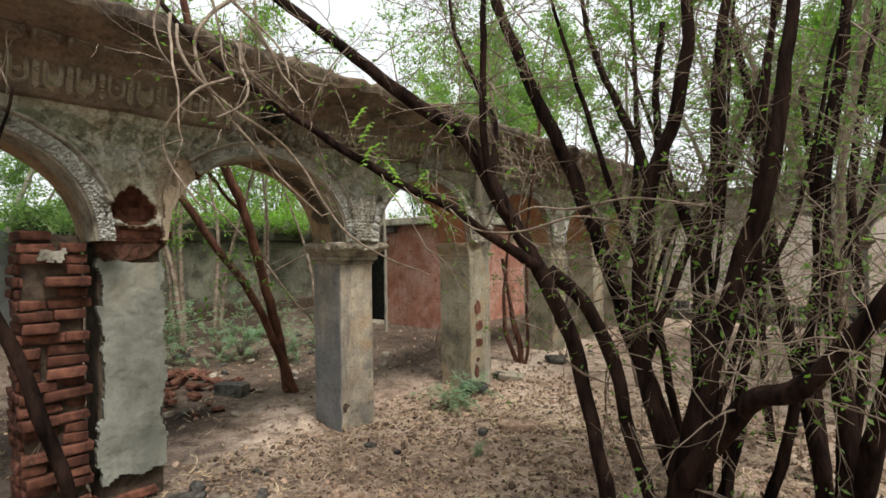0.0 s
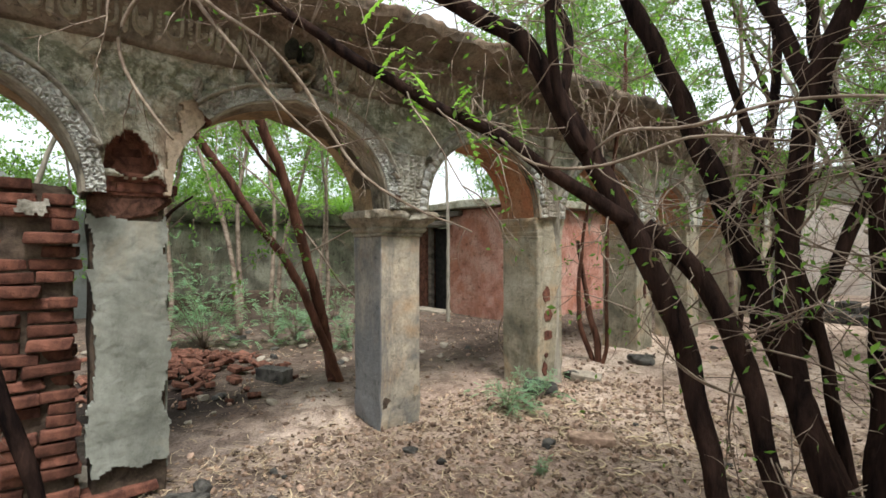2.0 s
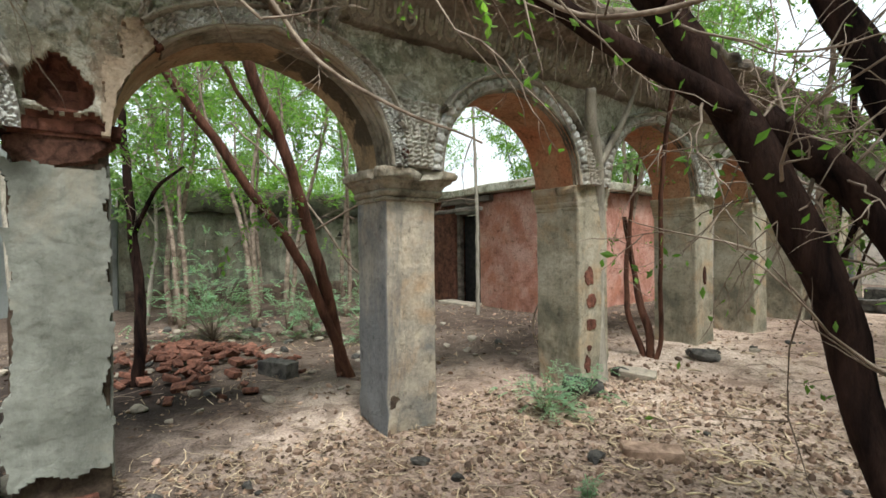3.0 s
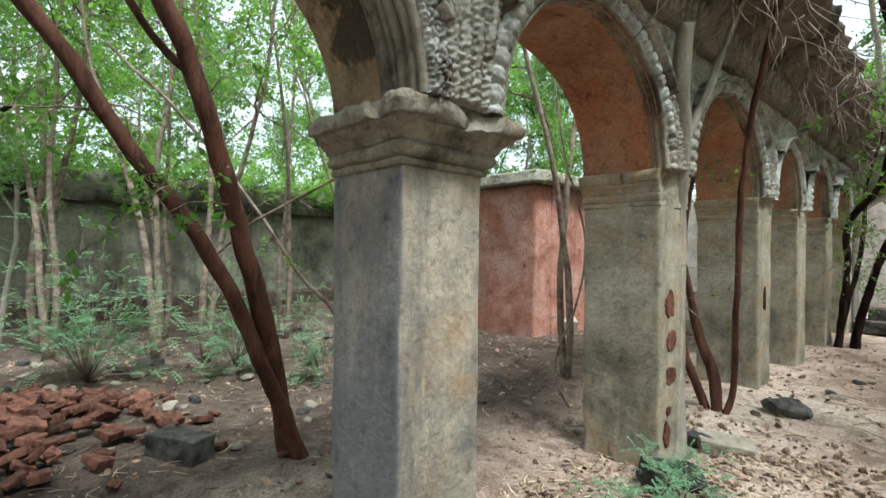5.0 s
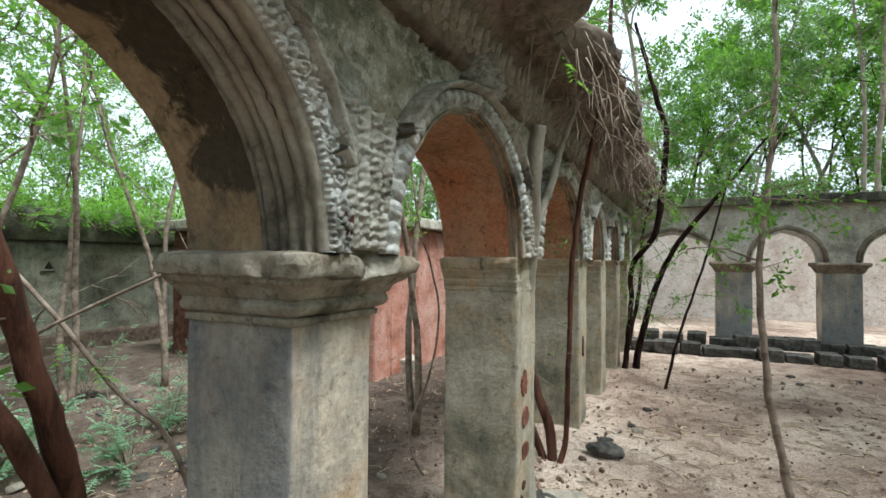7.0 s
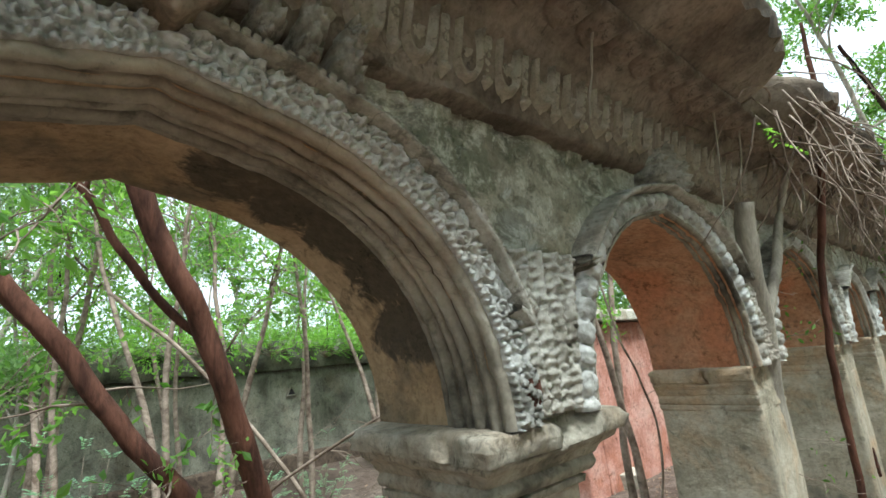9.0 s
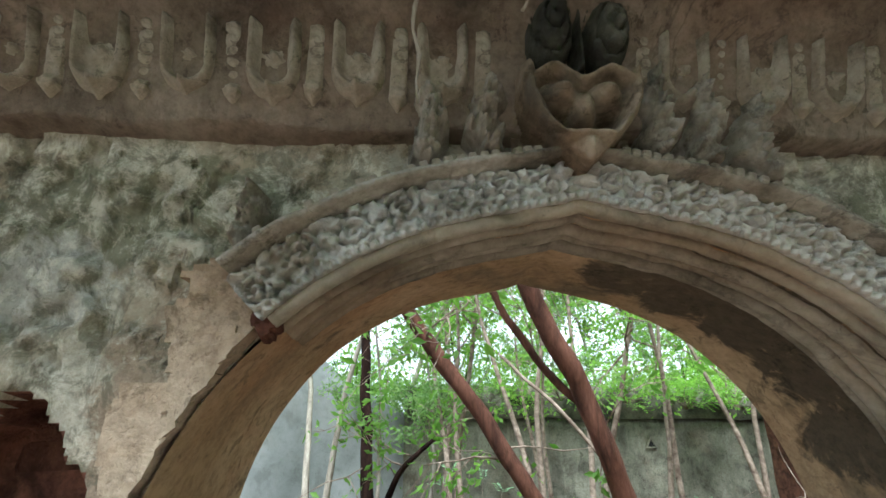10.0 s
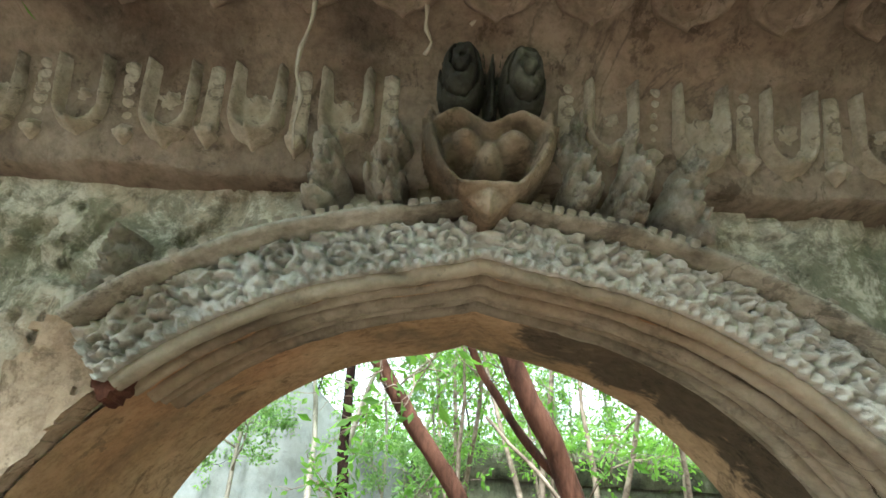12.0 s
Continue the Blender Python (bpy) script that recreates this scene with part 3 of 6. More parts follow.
def petal_mesh(w, h, wide):
    """A hanging lotus petal seen from +x: a raised U-shaped rim round a flower boss, ending in a lozenge tip; the narrow kind is a beaded strip."""
    bm = bmesh.new()
    rows, cols = 26, 18 if wide else 10
    grid = []
    for j in range(rows + 1):
        t = j / rows
        if wide:
            half = w / 2 * (1.0 if t < 0.58 else math.sqrt(max(0.0, 1 - ((t - 0.58) / 0.36) ** 2)) if t < 0.90 else 0.0)
            half = max(half, 0.017 * (1 - abs(t - 0.88) / 0.12) if t > 0.76 else 0.0, 0.002)
        else:
            half = max(w * 0.36 if t < 0.80 else 0.0, 0.019 * (1 - abs(t - 0.86) / 0.14) if t > 0.72 else 0.0, 0.002)
        line = []
        for i in range(cols + 1):
            u = -1 + 2 * i / cols
            y, z = u * half, -t * h
            if wide:
                rim = math.exp(-((abs(u) - 0.76) / 0.19) ** 2) if t < 0.62 else 0.0
                if t >= 0.62:
                    e = math.hypot(y / (w / 2), (t - 0.56) / 0.36)
                    rim = math.exp(-((e - 0.78) / 0.19) ** 2)
                boss = math.hypot(y, (t - 0.45) * h)
                lift = 0.028 * rim + 0.018 * math.exp(-(boss / 0.013) ** 2) * (1 + 0.5 * math.sin(6 * math.atan2((t - 0.45) * h, y)))
                lift += 0.026 * max(0.0, 1 - abs(t - 0.88) / 0.10 - abs(y) / 0.016)
            else:
                lift = 0.000 + 0.010 * abs(math.sin(t * math.pi * 7)) * (1 - abs(u)) + (0.018 * max(0.0, 1 - abs(t - 0.86) / 0.12) if t > 0.7 else 0)
            if abs(u) == 1 or j in (0, rows):
                lift = -0.012
            line.append(bm.verts.new((-0.038 * t + lift + 0.0025 * fuzz(y, z, w, 70), y, z)))
        grid.append(line)
    for j in range(rows):
        for i in range(cols):
            bm.faces.new((grid[j][i], grid[j + 1][i], grid[j + 1][i + 1], grid[j][i + 1]))
    me = bpy.data.meshes.new("petal")
    bm.to_mesh(me)
    bm.free()
    me.polygons.foreach_set("use_smooth", [True] * len(me.polygons))
    return me


def build_frieze():
    """Cornice over the arches: a flat back, a row of hanging petals, a cove and a second petal row on the lip."""
    prof = [(-0.02, 2.37), (0.045, 2.385), (0.055, 2.41), (0.095, 2.555), (0.12, 2.572), (0.135, 2.60), (0.155, 2.612), (0.30, 2.655), (0.44, 2.70), (0.50, 2.73), (0.515, 2.79), (0.46, 2.83), (0.25, 2.87), (-0.05, 2.90)]
    fine = []
    for (x0, z0), (x1, z1) in zip(prof, prof[1:]):
        fine += [(x0 + (x1 - x0) * k / 3, z0 + (z1 - z0) * k / 3) for k in range(3)]
    fine.append(prof[-1])
    ys = list(np.arange(-0.6, 11.2, 0.025))
    v, f, n = [], [], len(fine)
    for y in ys:
        eaten = 0.0
        wear = fuzz(y, 0, 3.3, 1.4) + 0.5 * fuzz(y, 0, 6.1, 5.0)
        if y > 3.9:
            eaten = max(0.0, wear + 0.02) * 0.30
        for x, z in fine:
            w = 0.012 * fuzz(y, z * 3, x, 5.0) + 0.006 * fuzz(y, z, x, 22.0) + (0.03 * fuzz(y, x, z, 7.0) + 0.02 * fuzz(y, x, z, 17.0) if x > 0.40 or y > 4.2 and x > 0.13 else 0.0)
            lip = max(0.0, (x - 0.13) / 0.38)
            v.append((FRONT + x - eaten * lip + w, y, z + 0.4 * eaten * lip + 0.8 * w))
    up = 3 * 9
    crust = []
    for i in range(len(ys) - 1):
        for j in range(n - 1):
            p = i * n + j
            (f if j < up else crust).append((p, p + n, p + n + 1, p + 1))
    mesh_object("cornice_lip", v, crust, M["crust"], wall_arcade, "dark weathered crust on the cornice edge")
    ob = mesh_object("cornice", v, f, M["cornice"], wall_arcade, "brown weathered overhanging cornice")
    big, small = petal_mesh(0.098, 0.150, True), petal_mesh(0.046, 0.150, False)
    for me in (big, small):
        me.materials.append(M["petal"])
    k = 0
    y = -0.368
    while y < 8.4:
        if not 2.27 < y < 2.45 and not (y > 4.2 and fuzz(y, 0, 2.2, 2.5) > 0.1):
            o = new("petal", big if k % 2 == 0 else small)
            o.parent = wall_arcade
            o.location = (FRONT + 0.090 + (0.004 if k % 2 else 0), y, 2.560)
            o.rotation_euler = (rng.uniform(-0.04, 0.04), rng.uniform(-0.04, 0.04), 0)
            o.scale = (rng.uniform(0.85, 1.1), 1, rng.uniform(0.95, 1.03))
        y += 0.0735
        k += 1
    # worn low petals along the hollow of the cornice
    worn = petal_mesh(0.125, 0.150, True)
    worn.materials.append(M["cornice"])
    y = 0.9
    while y < 5.6:
        o = new("petal", worn)
        o.parent = wall_arcade
        o.location = (FRONT + 0.30, y, 2.636)
        o.rotation_euler = (0, radians(73), 0)
        o.scale = (0.9, 1.05, 0.95)
        y += 0.147


build_frieze()


def moulding(bm, x0, x1, y0, y1, prof, back=1.0, front=1.0, side=1.0):
    """Rings of a square moulding: prof holds (outset, z); back, front and side scale its overhang."""
    rings = []
    for o, z in prof:
        ring = []
        for (ax, ay), (bx, by) in zip([(x0, y0), (x1, y0), (x1, y1), (x0, y1)], [(x1, y0), (x1, y1), (x0, y1), (x0, y0)]):
            sx0, sy0 = (-1 if ax == x0 else 1), (-1 if ay == y0 else 1)
            sx1, sy1 = (-1 if bx == x0 else 1), (-1 if by == y0 else 1)
            for k in range(22):
                t = k / 22
                ox0, ox1 = o * (front if sx0 > 0 else back), o * (front if sx1 > 0 else back)
                x, y = (ax + sx0 * ox0) * (1 - t) + (bx + sx1 * ox1) * t, (ay + sy0 * o * side) * (1 - t) + (by + sy1 * o * side) * t
                w = 0.006 * fuzz(x, y, z * 2, 9) + (0.010 * fuzz(x, y, z, 18) + 0.008 * fuzz(x, y, z, 50) if o > 0.09 else 0.004 * fuzz(x, y, z, 40))
                chip = fuzz(x, y, z * 0.5, 7.5)
                if o > 0.09 and chip > 0.22:
                    w -= 0.16 * (chip - 0.22)
                ring.append(bm.verts.new((x + w * (1 if x > (x0 + x1) / 2 else -1), y + w * (1 if y > (y0 + y1) / 2 else -1), z + 0.5 * w)))
        rings.append(ring)
    for r, q in zip(rings, rings[1:]):
        for k in range(88):
            bm.faces.new((r[k], r[(k + 1) % 88], q[(k + 1) % 88], q[k]))
    bm.faces.new(rings[-1])
    return bm


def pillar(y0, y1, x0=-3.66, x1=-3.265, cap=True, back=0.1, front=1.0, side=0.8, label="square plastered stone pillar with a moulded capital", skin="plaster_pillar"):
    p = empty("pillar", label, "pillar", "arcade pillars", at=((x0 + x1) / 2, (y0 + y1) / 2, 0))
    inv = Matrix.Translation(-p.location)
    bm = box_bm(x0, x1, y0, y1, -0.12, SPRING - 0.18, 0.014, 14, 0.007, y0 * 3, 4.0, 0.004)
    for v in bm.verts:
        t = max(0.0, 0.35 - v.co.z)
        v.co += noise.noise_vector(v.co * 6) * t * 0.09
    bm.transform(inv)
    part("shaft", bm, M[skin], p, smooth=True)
    if cap:
        steps = [(-0.004, -0.195), (0.014, -0.19), (0.018, -0.172), (0.006, -0.168), (0.03, -0.16), (0.042, -0.14), (0.03, -0.122), (0.038, -0.12), (0.058, -0.095), (0.088, -0.078), (0.092, -0.062), (0.112, -0.06), (0.118, -0.03), (0.116, -0.004), (0.02, 0.006)]
        prof = []
        for (o1, z1), (o2, z2) in zip(steps, steps[1:]):
            prof += [(o1 + (o2 - o1) * q, SPRING + z1 + (z2 - z1) * q) for q in (0.06, 0.5, 0.94)]
        bm = moulding(bmesh.new(), x0, x1, y0, y1, prof, back, front, side)
        bm.transform(inv)
        part("capital", bm, M["capital" if front else "plaster_jamb"], p, "chipped stepped capital", smooth=True)
    return p


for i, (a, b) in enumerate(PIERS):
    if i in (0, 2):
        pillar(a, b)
    elif i > 2:
        # these carry their capital on the jambs alone, with a flush front
        pillar(a, b, x1=FRONT - 0.004, front=0.0, side=0.34, label="square plastered pillar with capitals on its jambs", skin="plaster_jamb")

# ---- far arcade across the end of the courtyard, back wall, red outbuilding ----
def far_arcade():
    y0, y1 = 11.35, 11.75
    piers = [(-3.6, -3.2), (-1.89, -1.38), (-0.48, 0.02), (0.95, 1.45), (2.4, 2.9), (3.9, 4.4)]
    xs, lows = [], []
    for i, (p, q) in enumerate(piers):
        for x in np.linspace(p, q, 5):
            xs.append(x), lows.append(SPRING)
        if i + 1 < len(piers):
            a, b = q, piers[i + 1][0]
            for x in bay_samples(a, b, 0.06)[1:-1]:
                xs.append(x), lows.append(arch_z(x, a, b, 0.46))
    v, f = [], []
    for x, lo in zip(xs, lows):
        top = 2.62 + 0.06 * fuzz(x, 0, 1, 1.5)
        v += [(x, y0, lo), (x, y0, top), (x, y1, top), (x, y1, lo)]
    for i in range(len(xs) - 1):
        p = i * 4
        for j in range(4):
            f.append((p + j, p + (j + 1) % 4, p + 4 + (j + 1) % 4, p + 4 + j))
    f += [(3, 2, 1, 0), tuple(len(v) - 4 + j for j in range(4))]
    w = tagged(mesh_object("wall_far_arcade", v, f, M["far_plaster"], smooth=False), "pale grey plaster arcade closing the courtyard", "wall", kind="structure")
    part("coping", box_bm(-3.6, 4.4, y0 - 0.14, y1 + 0.05, 2.52, 2.66, 0.02, 5, 0.03, 3.0), M["wall_cap"], w)
    for i in range(len(piers) - 1):
        a, b = piers[i][1], piers[i + 1][0]
        s = Soup()
        pts = [(x, y0 - 0.01, arch_z(x, a - 0.06, b + 0.06, 0.53), 0.035) for x in bay_samples(a - 0.06, b + 0.06, 0.1)]
        s.tube(pts, 6, 0)
        s.make("hood_mould", M["cornice"], w)
    for p, q in piers:
        e = empty("pillar", "pale plastered pillar of the far arcade", "pillar", "far arcade pillars", at=((p + q) / 2, 11.55, 0))
        inv = Matrix.Translation(-e.location)
        bm = box_bm(p, q, y0, y1, -0.1, SPRING - 0.14, 0.02, 6, 0.01, p)
        bm.transform(inv)
        part("shaft", bm, M["plaster_pillar"], e, smooth=True)
        bm = moulding(bmesh.new(), p, q, y0, y1, [(0.0, SPRING - 0.17), (0.02, SPRING - 0.14), (0.04, SPRING - 0.09), (0.085, SPRING - 0.05), (0.085, SPRING - 0.006), (0.06, SPRING - 0.002)])
        bm.transform(inv)
        part("capital", bm, M["cornice"], e, smooth=True)


far_arcade()


def wall_strip(name, pts, thick, tops, material, label, coping=None):
    """A wall along the plan line pts, with a height at each point; uneven face."""
    v, f = [], []
    n = 0
    cols = []
    for i in range(len(pts) - 1):
        a, b = Vector(pts[i]), Vector(pts[i + 1])
        m = max(2, int((b - a).length / 0.3))
        for k in range(m + (i == len(pts) - 2)):
            cols.append((a.lerp(b, k / m), tops[i] + (tops[i + 1] - tops[i]) * k / m, (b - a).normalized()))
    rows = 10
    for c, top, d in cols:
        nx, ny = d.y * thick / 2, -d.x * thick / 2
        top += 0.03 * fuzz(c.x, c.y, 1.0, 2.0)
        for side in (1, -1):
            for j in range(rows + 1):
                z = -0.2 + (top + 0.2) * j / rows
                w = 0.02 * fuzz(c.x + side, c.y, z, 1.7)
                v.append((c.x + side * (nx + w * d.y), c.y + side * (ny - w * d.x), z))
    n = 2 * (rows + 1)
    for i in range(len(cols) - 1):
        for j in range(rows):
            p = i * n + j
            f.append((p, p + 1, p + n + 1, p + n))
            p += rows + 1
            f.append((p, p + n, p + n + 1, p + 1))
        p = i * n + rows
        f.append((p, p + rows + 1, p + n + rows + 1, p + n))
    for i in (0, len(cols) - 1):
        f.append(tuple(i * n + j for j in range(rows + 1)) + tuple(i * n + rows + 1 + j for j in reversed(range(rows + 1))))
    w = tagged(mesh_object(name, v, f, material), label, "wall", kind="structure")
    if coping:
        v, f = [], []
        for c, top, d in cols:
            ox, oy = d.y, -d.x
            for o, z in ((-0.3, 0.0), (-0.33, 0.12), (-0.2, 0.33), (0.05, 0.42), (0.25, 0.33), (0.36, 0.12), (0.3, 0.0)):
                q = 0.06 * fuzz(c.x + o, c.y, z, 2.2)
                v.append((c.x + ox * (o + q), c.y + oy * (o + q), top - 0.02 + z * coping + q))
        for i in range(len(cols) - 1):
            for j in range(6):
                p = i * 7 + j
                f.append((p, p + 7, p + 8, p + 1))
        mesh_object("coping", v, f, M["wall_cap"], w, "dark mossy rounded wall coping")
    return w


wall_strip("wall_west", [(-11.6, 1.9), (-11.4, 10.2)], 0.4, [1.9, 1.85], M["back_wall"], "stained grey-green plaster boundary wall", 1.3)
wall_strip("trim_plinth", [(-11.59, 2.0), (-11.39, 10.1)], 0.60, [0.36, 0.38], M["mortar"], "dark crumbling brick plinth of the boundary wall")


def niche(y, z):
    """A small triangular lamp niche: a plastered rim round a black face painted as its shade."""
    x = -11.38 + 0.024 * (y - 2.0)
    v, f = [], []
    for r, dx in ((0.125, -0.05), (0.120, 0.022), (0.085, 0.020), (0.075, 0.006)):
        v += [(x + dx, y + r * math.cos(a), z + r * math.sin(a)) for a in (radians(90), radians(210), radians(330))]
    for k in range(3):
        f += [(k * 3 + j, k * 3 + (j + 1) % 3, k * 3 + 3 + (j + 1) % 3, k * 3 + 3 + j) for j in range(3)]
    ob = mesh_object("niche", v, f, M["back_wall"], None, smooth=False)
    # no recess is cut: this near-black triangle paints the shade inside
    mesh_object("hollow", v[9:], [(0, 1, 2)], M["dark_wood_niche_shade"], ob, "flat black face painted as the niche's shade")
    return tagged(ob, "small triangular lamp niche in the boundary wall", "niche", "lamp niches", "structure")


for y, z in [(6.18, 1.44)]:
    niche(y, z)
wall_strip("wall_gable", [(-12.2, -7.0), (-12.1, -0.8), (-12.0, 0.8), (-11.9, 1.9)], 0.4, [4.2, 3.9, 2.5, 1.95], M["back_wall_pale"], "pale smooth plaster gable wall")
wall_strip("wall_south", [(-12.2, -7.0), (9.0, -7.0)], 0.4, [3.0, 3.0], M["back_wall"], "stained plaster boundary wall")
wall_strip("wall_north", [(-12.0, 17.5), (9.0, 17.5)], 0.4, [2.9, 2.9], M["pink_wall"], "faded pink plaster wall beyond the arcade")


def red_house():
    """Low outbuilding of red-plastered brick with a dark doorway."""
    h = empty("outbuilding", "low red-plastered brick outbuilding with a dark doorway", "building", at=(-7.4, 8.6, 0))
    inv = Matrix.Translation(-h.location)

    def block(name, x0, x1, y0, y1, z0, z1, m, label="", bevel=0.03, cuts=8, rough=0.018):
        bm = box_bm(x0, x1, y0, y1, z0, z1, bevel, cuts, rough, x0, 2.0, 0.006)
        bm.transform(inv)
        return part(name, bm, m, h, label, True)

    block("wall", -7.3, -5.75, 7.1, 7.45, -0.1, 2.02, M["red_plaster"], "red plaster wall")
    block("wall", -9.6, -8.05, 7.1, 7.45, -0.1, 2.02, M["brick"], "bare brick wall")
    block("wall", -8.045, -7.305, 7.12, 7.43, 1.72, 2.0, M["plaster_grey"], "wall over the doorway")
    block("wall", -6.1, -5.752, 7.455, 10.6, -0.1, 2.02, M["red_plaster"], "red plaster wall")
    block("roof", -9.8, -5.6, 6.92, 10.7, 2.03, 2.17, M["plaster_wall"], "broken roof slab", 0.02, 10, 0.03)
    block("door", -7.98, -7.36, 7.30, 7.36, 0.0, 1.70, M["dark_wood_niche_shade"], "dark wooden door", 0.008, 0, 0)
    block("door_post", -8.04, -7.96, 7.16, 7.26, 0.0, 1.72, M["timber"], "", 0.006, 2, 0.004)
    block("door_post", -7.39, -7.31, 7.16, 7.26, 0.0, 1.72, M["timber"], "", 0.006, 2, 0.004)
    block("beam", -8.3, -6.9, 6.98, 7.08, 1.90, 2.0, M["timber"], "weathered timber lintel", 0.008, 4, 0.01)
    block("beam", -8.5, -7.0, 6.86, 6.94, 1.74, 1.81, M["timber"], "weathered timber lintel", 0.008, 4, 0.012)
    block("step", -8.1, -7.2, 6.75, 7.08, -0.05, 0.14, M["pale_stone"], "stone doorstep", 0.015, 4, 0.01)


red_house()


# ---- broken brick pier ----
M["rubble_dark"] = simple("rubble_dark", (0.07, 0.036, 0.026), (0.25, 0.125, 0.088), 26, 0.95, 1.0, 0.03)

def brick_mesh(l, h, w, seed):
    bm = box_bm(-w / 2, w / 2, -l / 2, l / 2, -h / 2, h / 2, min(h, l) * 0.2, 0, 0.010, seed, 22)
    me = bpy.data.meshes.new("brick")
    bm.to_mesh(me)
    bm.free()
    me.materials.append(M["brick"])
    return me


BRICKS = [brick_mesh(0.15 + 0.02 * (k % 3), 0.052, 0.16, k * 3.1) for k in range(6)]


DARK_BRICKS = [b.copy() for b in BRICKS]
for b in DARK_BRICKS:
    b.materials[0] = M["brick_dark"]


def lay(name, parent, x, y, z, jitter=0.012, turn=0.05, scale=1.0):
    o = new(name, rng.choice(DARK_BRICKS))
    o.parent = parent
    o.location = Vector((x + rng.uniform(-jitter, jitter), y + rng.uniform(-0.006, 0.006), z)) - parent.location
    o.rotation_euler = (rng.uniform(-0.03, 0.03), rng.uniform(-0.03, 0.03), rng.uniform(-turn, turn))
    o.scale = (1, scale, 1)
    return o


def ragged(name, y0, y1, z0, z1, x, thick, material, parent, label, edge=0.05, freq=6.0, seed=0.0, over_arch=False):
    """A hanging skin of plaster with broken edges, standing proud of its wall."""
    s = Soup()
    ny, nz = int((y1 - y0) / 0.011), int((z1 - z0) / 0.011)
    front = {}
    for i in range(ny + 1):
        for j in range(nz + 1):
            y, z = y0 + (y1 - y0) * i / ny, z0 + (z1 - z0) * j / nz
            if over_arch:
                z = max(z, lower_edge(y) + 0.006)
            front[i, j] = len(s.v)
            s.v.append(Vector((x + 0.008 * fuzz(y, z, seed, 5) + 0.003 * fuzz(y, z, seed, 20), y + 0.012 * fuzz(y, z, seed + 3, 30), z + (0.0 if over_arch else 0.012 * fuzz(y, z, seed + 7, 30)))))

    def inside(i, j):
        y, z = y0 + (y1 - y0) * (i + 0.5) / ny, z0 + (z1 - z0) * (j + 0.5) / nz
        if over_arch and z + 0.006 < lower_edge(y) + 0.006:
            return False
        d = min(y - y0, (y1 - y) * 1.6, (z - z0) * (3.0 if over_arch else 0.45), z1 - z)
        return d > edge * (0.5 + 0.9 * fuzz(y, z, seed + 1, freq) + 0.4 * fuzz(y, z, seed + 2, freq * 3))

    m = len(s.v)
    s.v += [v + Vector((-thick, 0, 0)) for v in s.v]
    for i in range(ny):
        for j in range(nz):
            if not inside(i, j):
                continue
            q = [front[i, j], front[i + 1, j], front[i + 1, j + 1], front[i, j + 1]]
            s.f.append(tuple(q))
            for di, dj, a, b in ((0, -1, 0, 1), (1, 0, 1, 2), (0, 1, 2, 3), (-1, 0, 3, 0)):
                if not (0 <= i + di < ny and 0 <= j + dj < nz and inside(i + di, j + dj)):
                    s.f.append((q[b], q[a], q[a] + m, q[b] + m))
    ob = s.make(name, material, None, label, smooth=False)
    if parent:
        ob.parent = parent
        ob.location = -parent.location
    return ob


# ---- scars and skins on the plaster ----
def scar(name, y, z, ry, rz, x, material, label, proud=0.006, seed=0.0, parent=None):
    s = Soup()
    n, rings = 30, 5
    s.v.append(Vector((x + proud, y, z)))
    for k in range(1, rings + 1):
        t = k / rings
        for i in range(n):
            a = 2 * math.pi * i / n
            q = 1 + 0.38 * fuzz(math.cos(a), math.sin(a), seed, 1.6) + 0.22 * fuzz(math.cos(a), math.sin(a), seed + 5, 4.5)
            yy, zz = y + ry * t * q * math.cos(a), z + rz * t * q * math.sin(a)
            s.v.append(Vector((x + (proud if k < rings else -0.025) + (0.004 * fuzz(yy, zz, seed, 25) if k < rings else 0), yy, zz)))
    for i in range(n):
        s.f.append((0, 1 + i, 1 + (i + 1) % n))
    for k in range(rings - 1):
        for i in range(n):
            a, b = 1 + k * n + i, 1 + k * n + (i + 1) % n
            s.f.append((a, a + n, b + n, b))
    ob = s.make(name, material, None, label, smooth=False)
    ob.parent = parent or wall_arcade
    return ob




def broken_pier():
    y0, y1 = PIERS[1]
    p = empty("brick_pier", "broken pillar with pale plaster fallen from red brick", "pillar", "arcade pillars", at=(-3.45, 1.49, 0))
    inv = Matrix.Translation(-p.location)
    bm = box_bm(-3.64, -3.285, y0 + 0.03, y1 - 0.01, -0.1, 1.62, 0.02, 10, 0.015, 2.0, 7.0, 0.006)
    bm.transform(inv)
    part("core", bm, M["mortar"], p, "dark rubble and mortar core", True)
    ragged("plaster_skin", y0 + 0.005, y1 + 0.005, 0.10, 1.50, -3.235, 0.06, M["plaster_grey"], p, "pale grey hanging plaster skin", 0.055, 5.0, 4.0)
    bm = box_bm(-3.62, -3.30, y1 - 0.012, y1, 0.1, 1.5, 0.005, 8, 0.006, 5.0, 6.0, 0.003)
    bm.transform(inv)
    part("reveal", bm, M["plaster_grey"], p, smooth=True)
    scar("mortar_patch", 1.49, 1.555, 0.195, 0.10, -3.268, M["rubble_dark"], "rough red-brown mortar where plaster has gone", 0.012, 6.6, p).location = -p.location
    for y in (1.36, 1.52, 1.635):
        lay("brick", p, -3.318, y, 1.640, 0.01, 0.03, 0.9)
    for y in (1.42, 1.56):
        lay("brick", p, -3.322, y, 1.690, 0.01, 0.03, 0.8)
    for y, z in ((1.44, 1.78), (1.57, 1.775), (1.50, 1.84), (1.58, 1.90)):
        lay("brick", p, -3.43, y, z, 0.03, 0.06, 0.8)
    for y in (1.38, 1.54):
        lay("brick", p, -3.33, y, 0.03)


broken_pier()


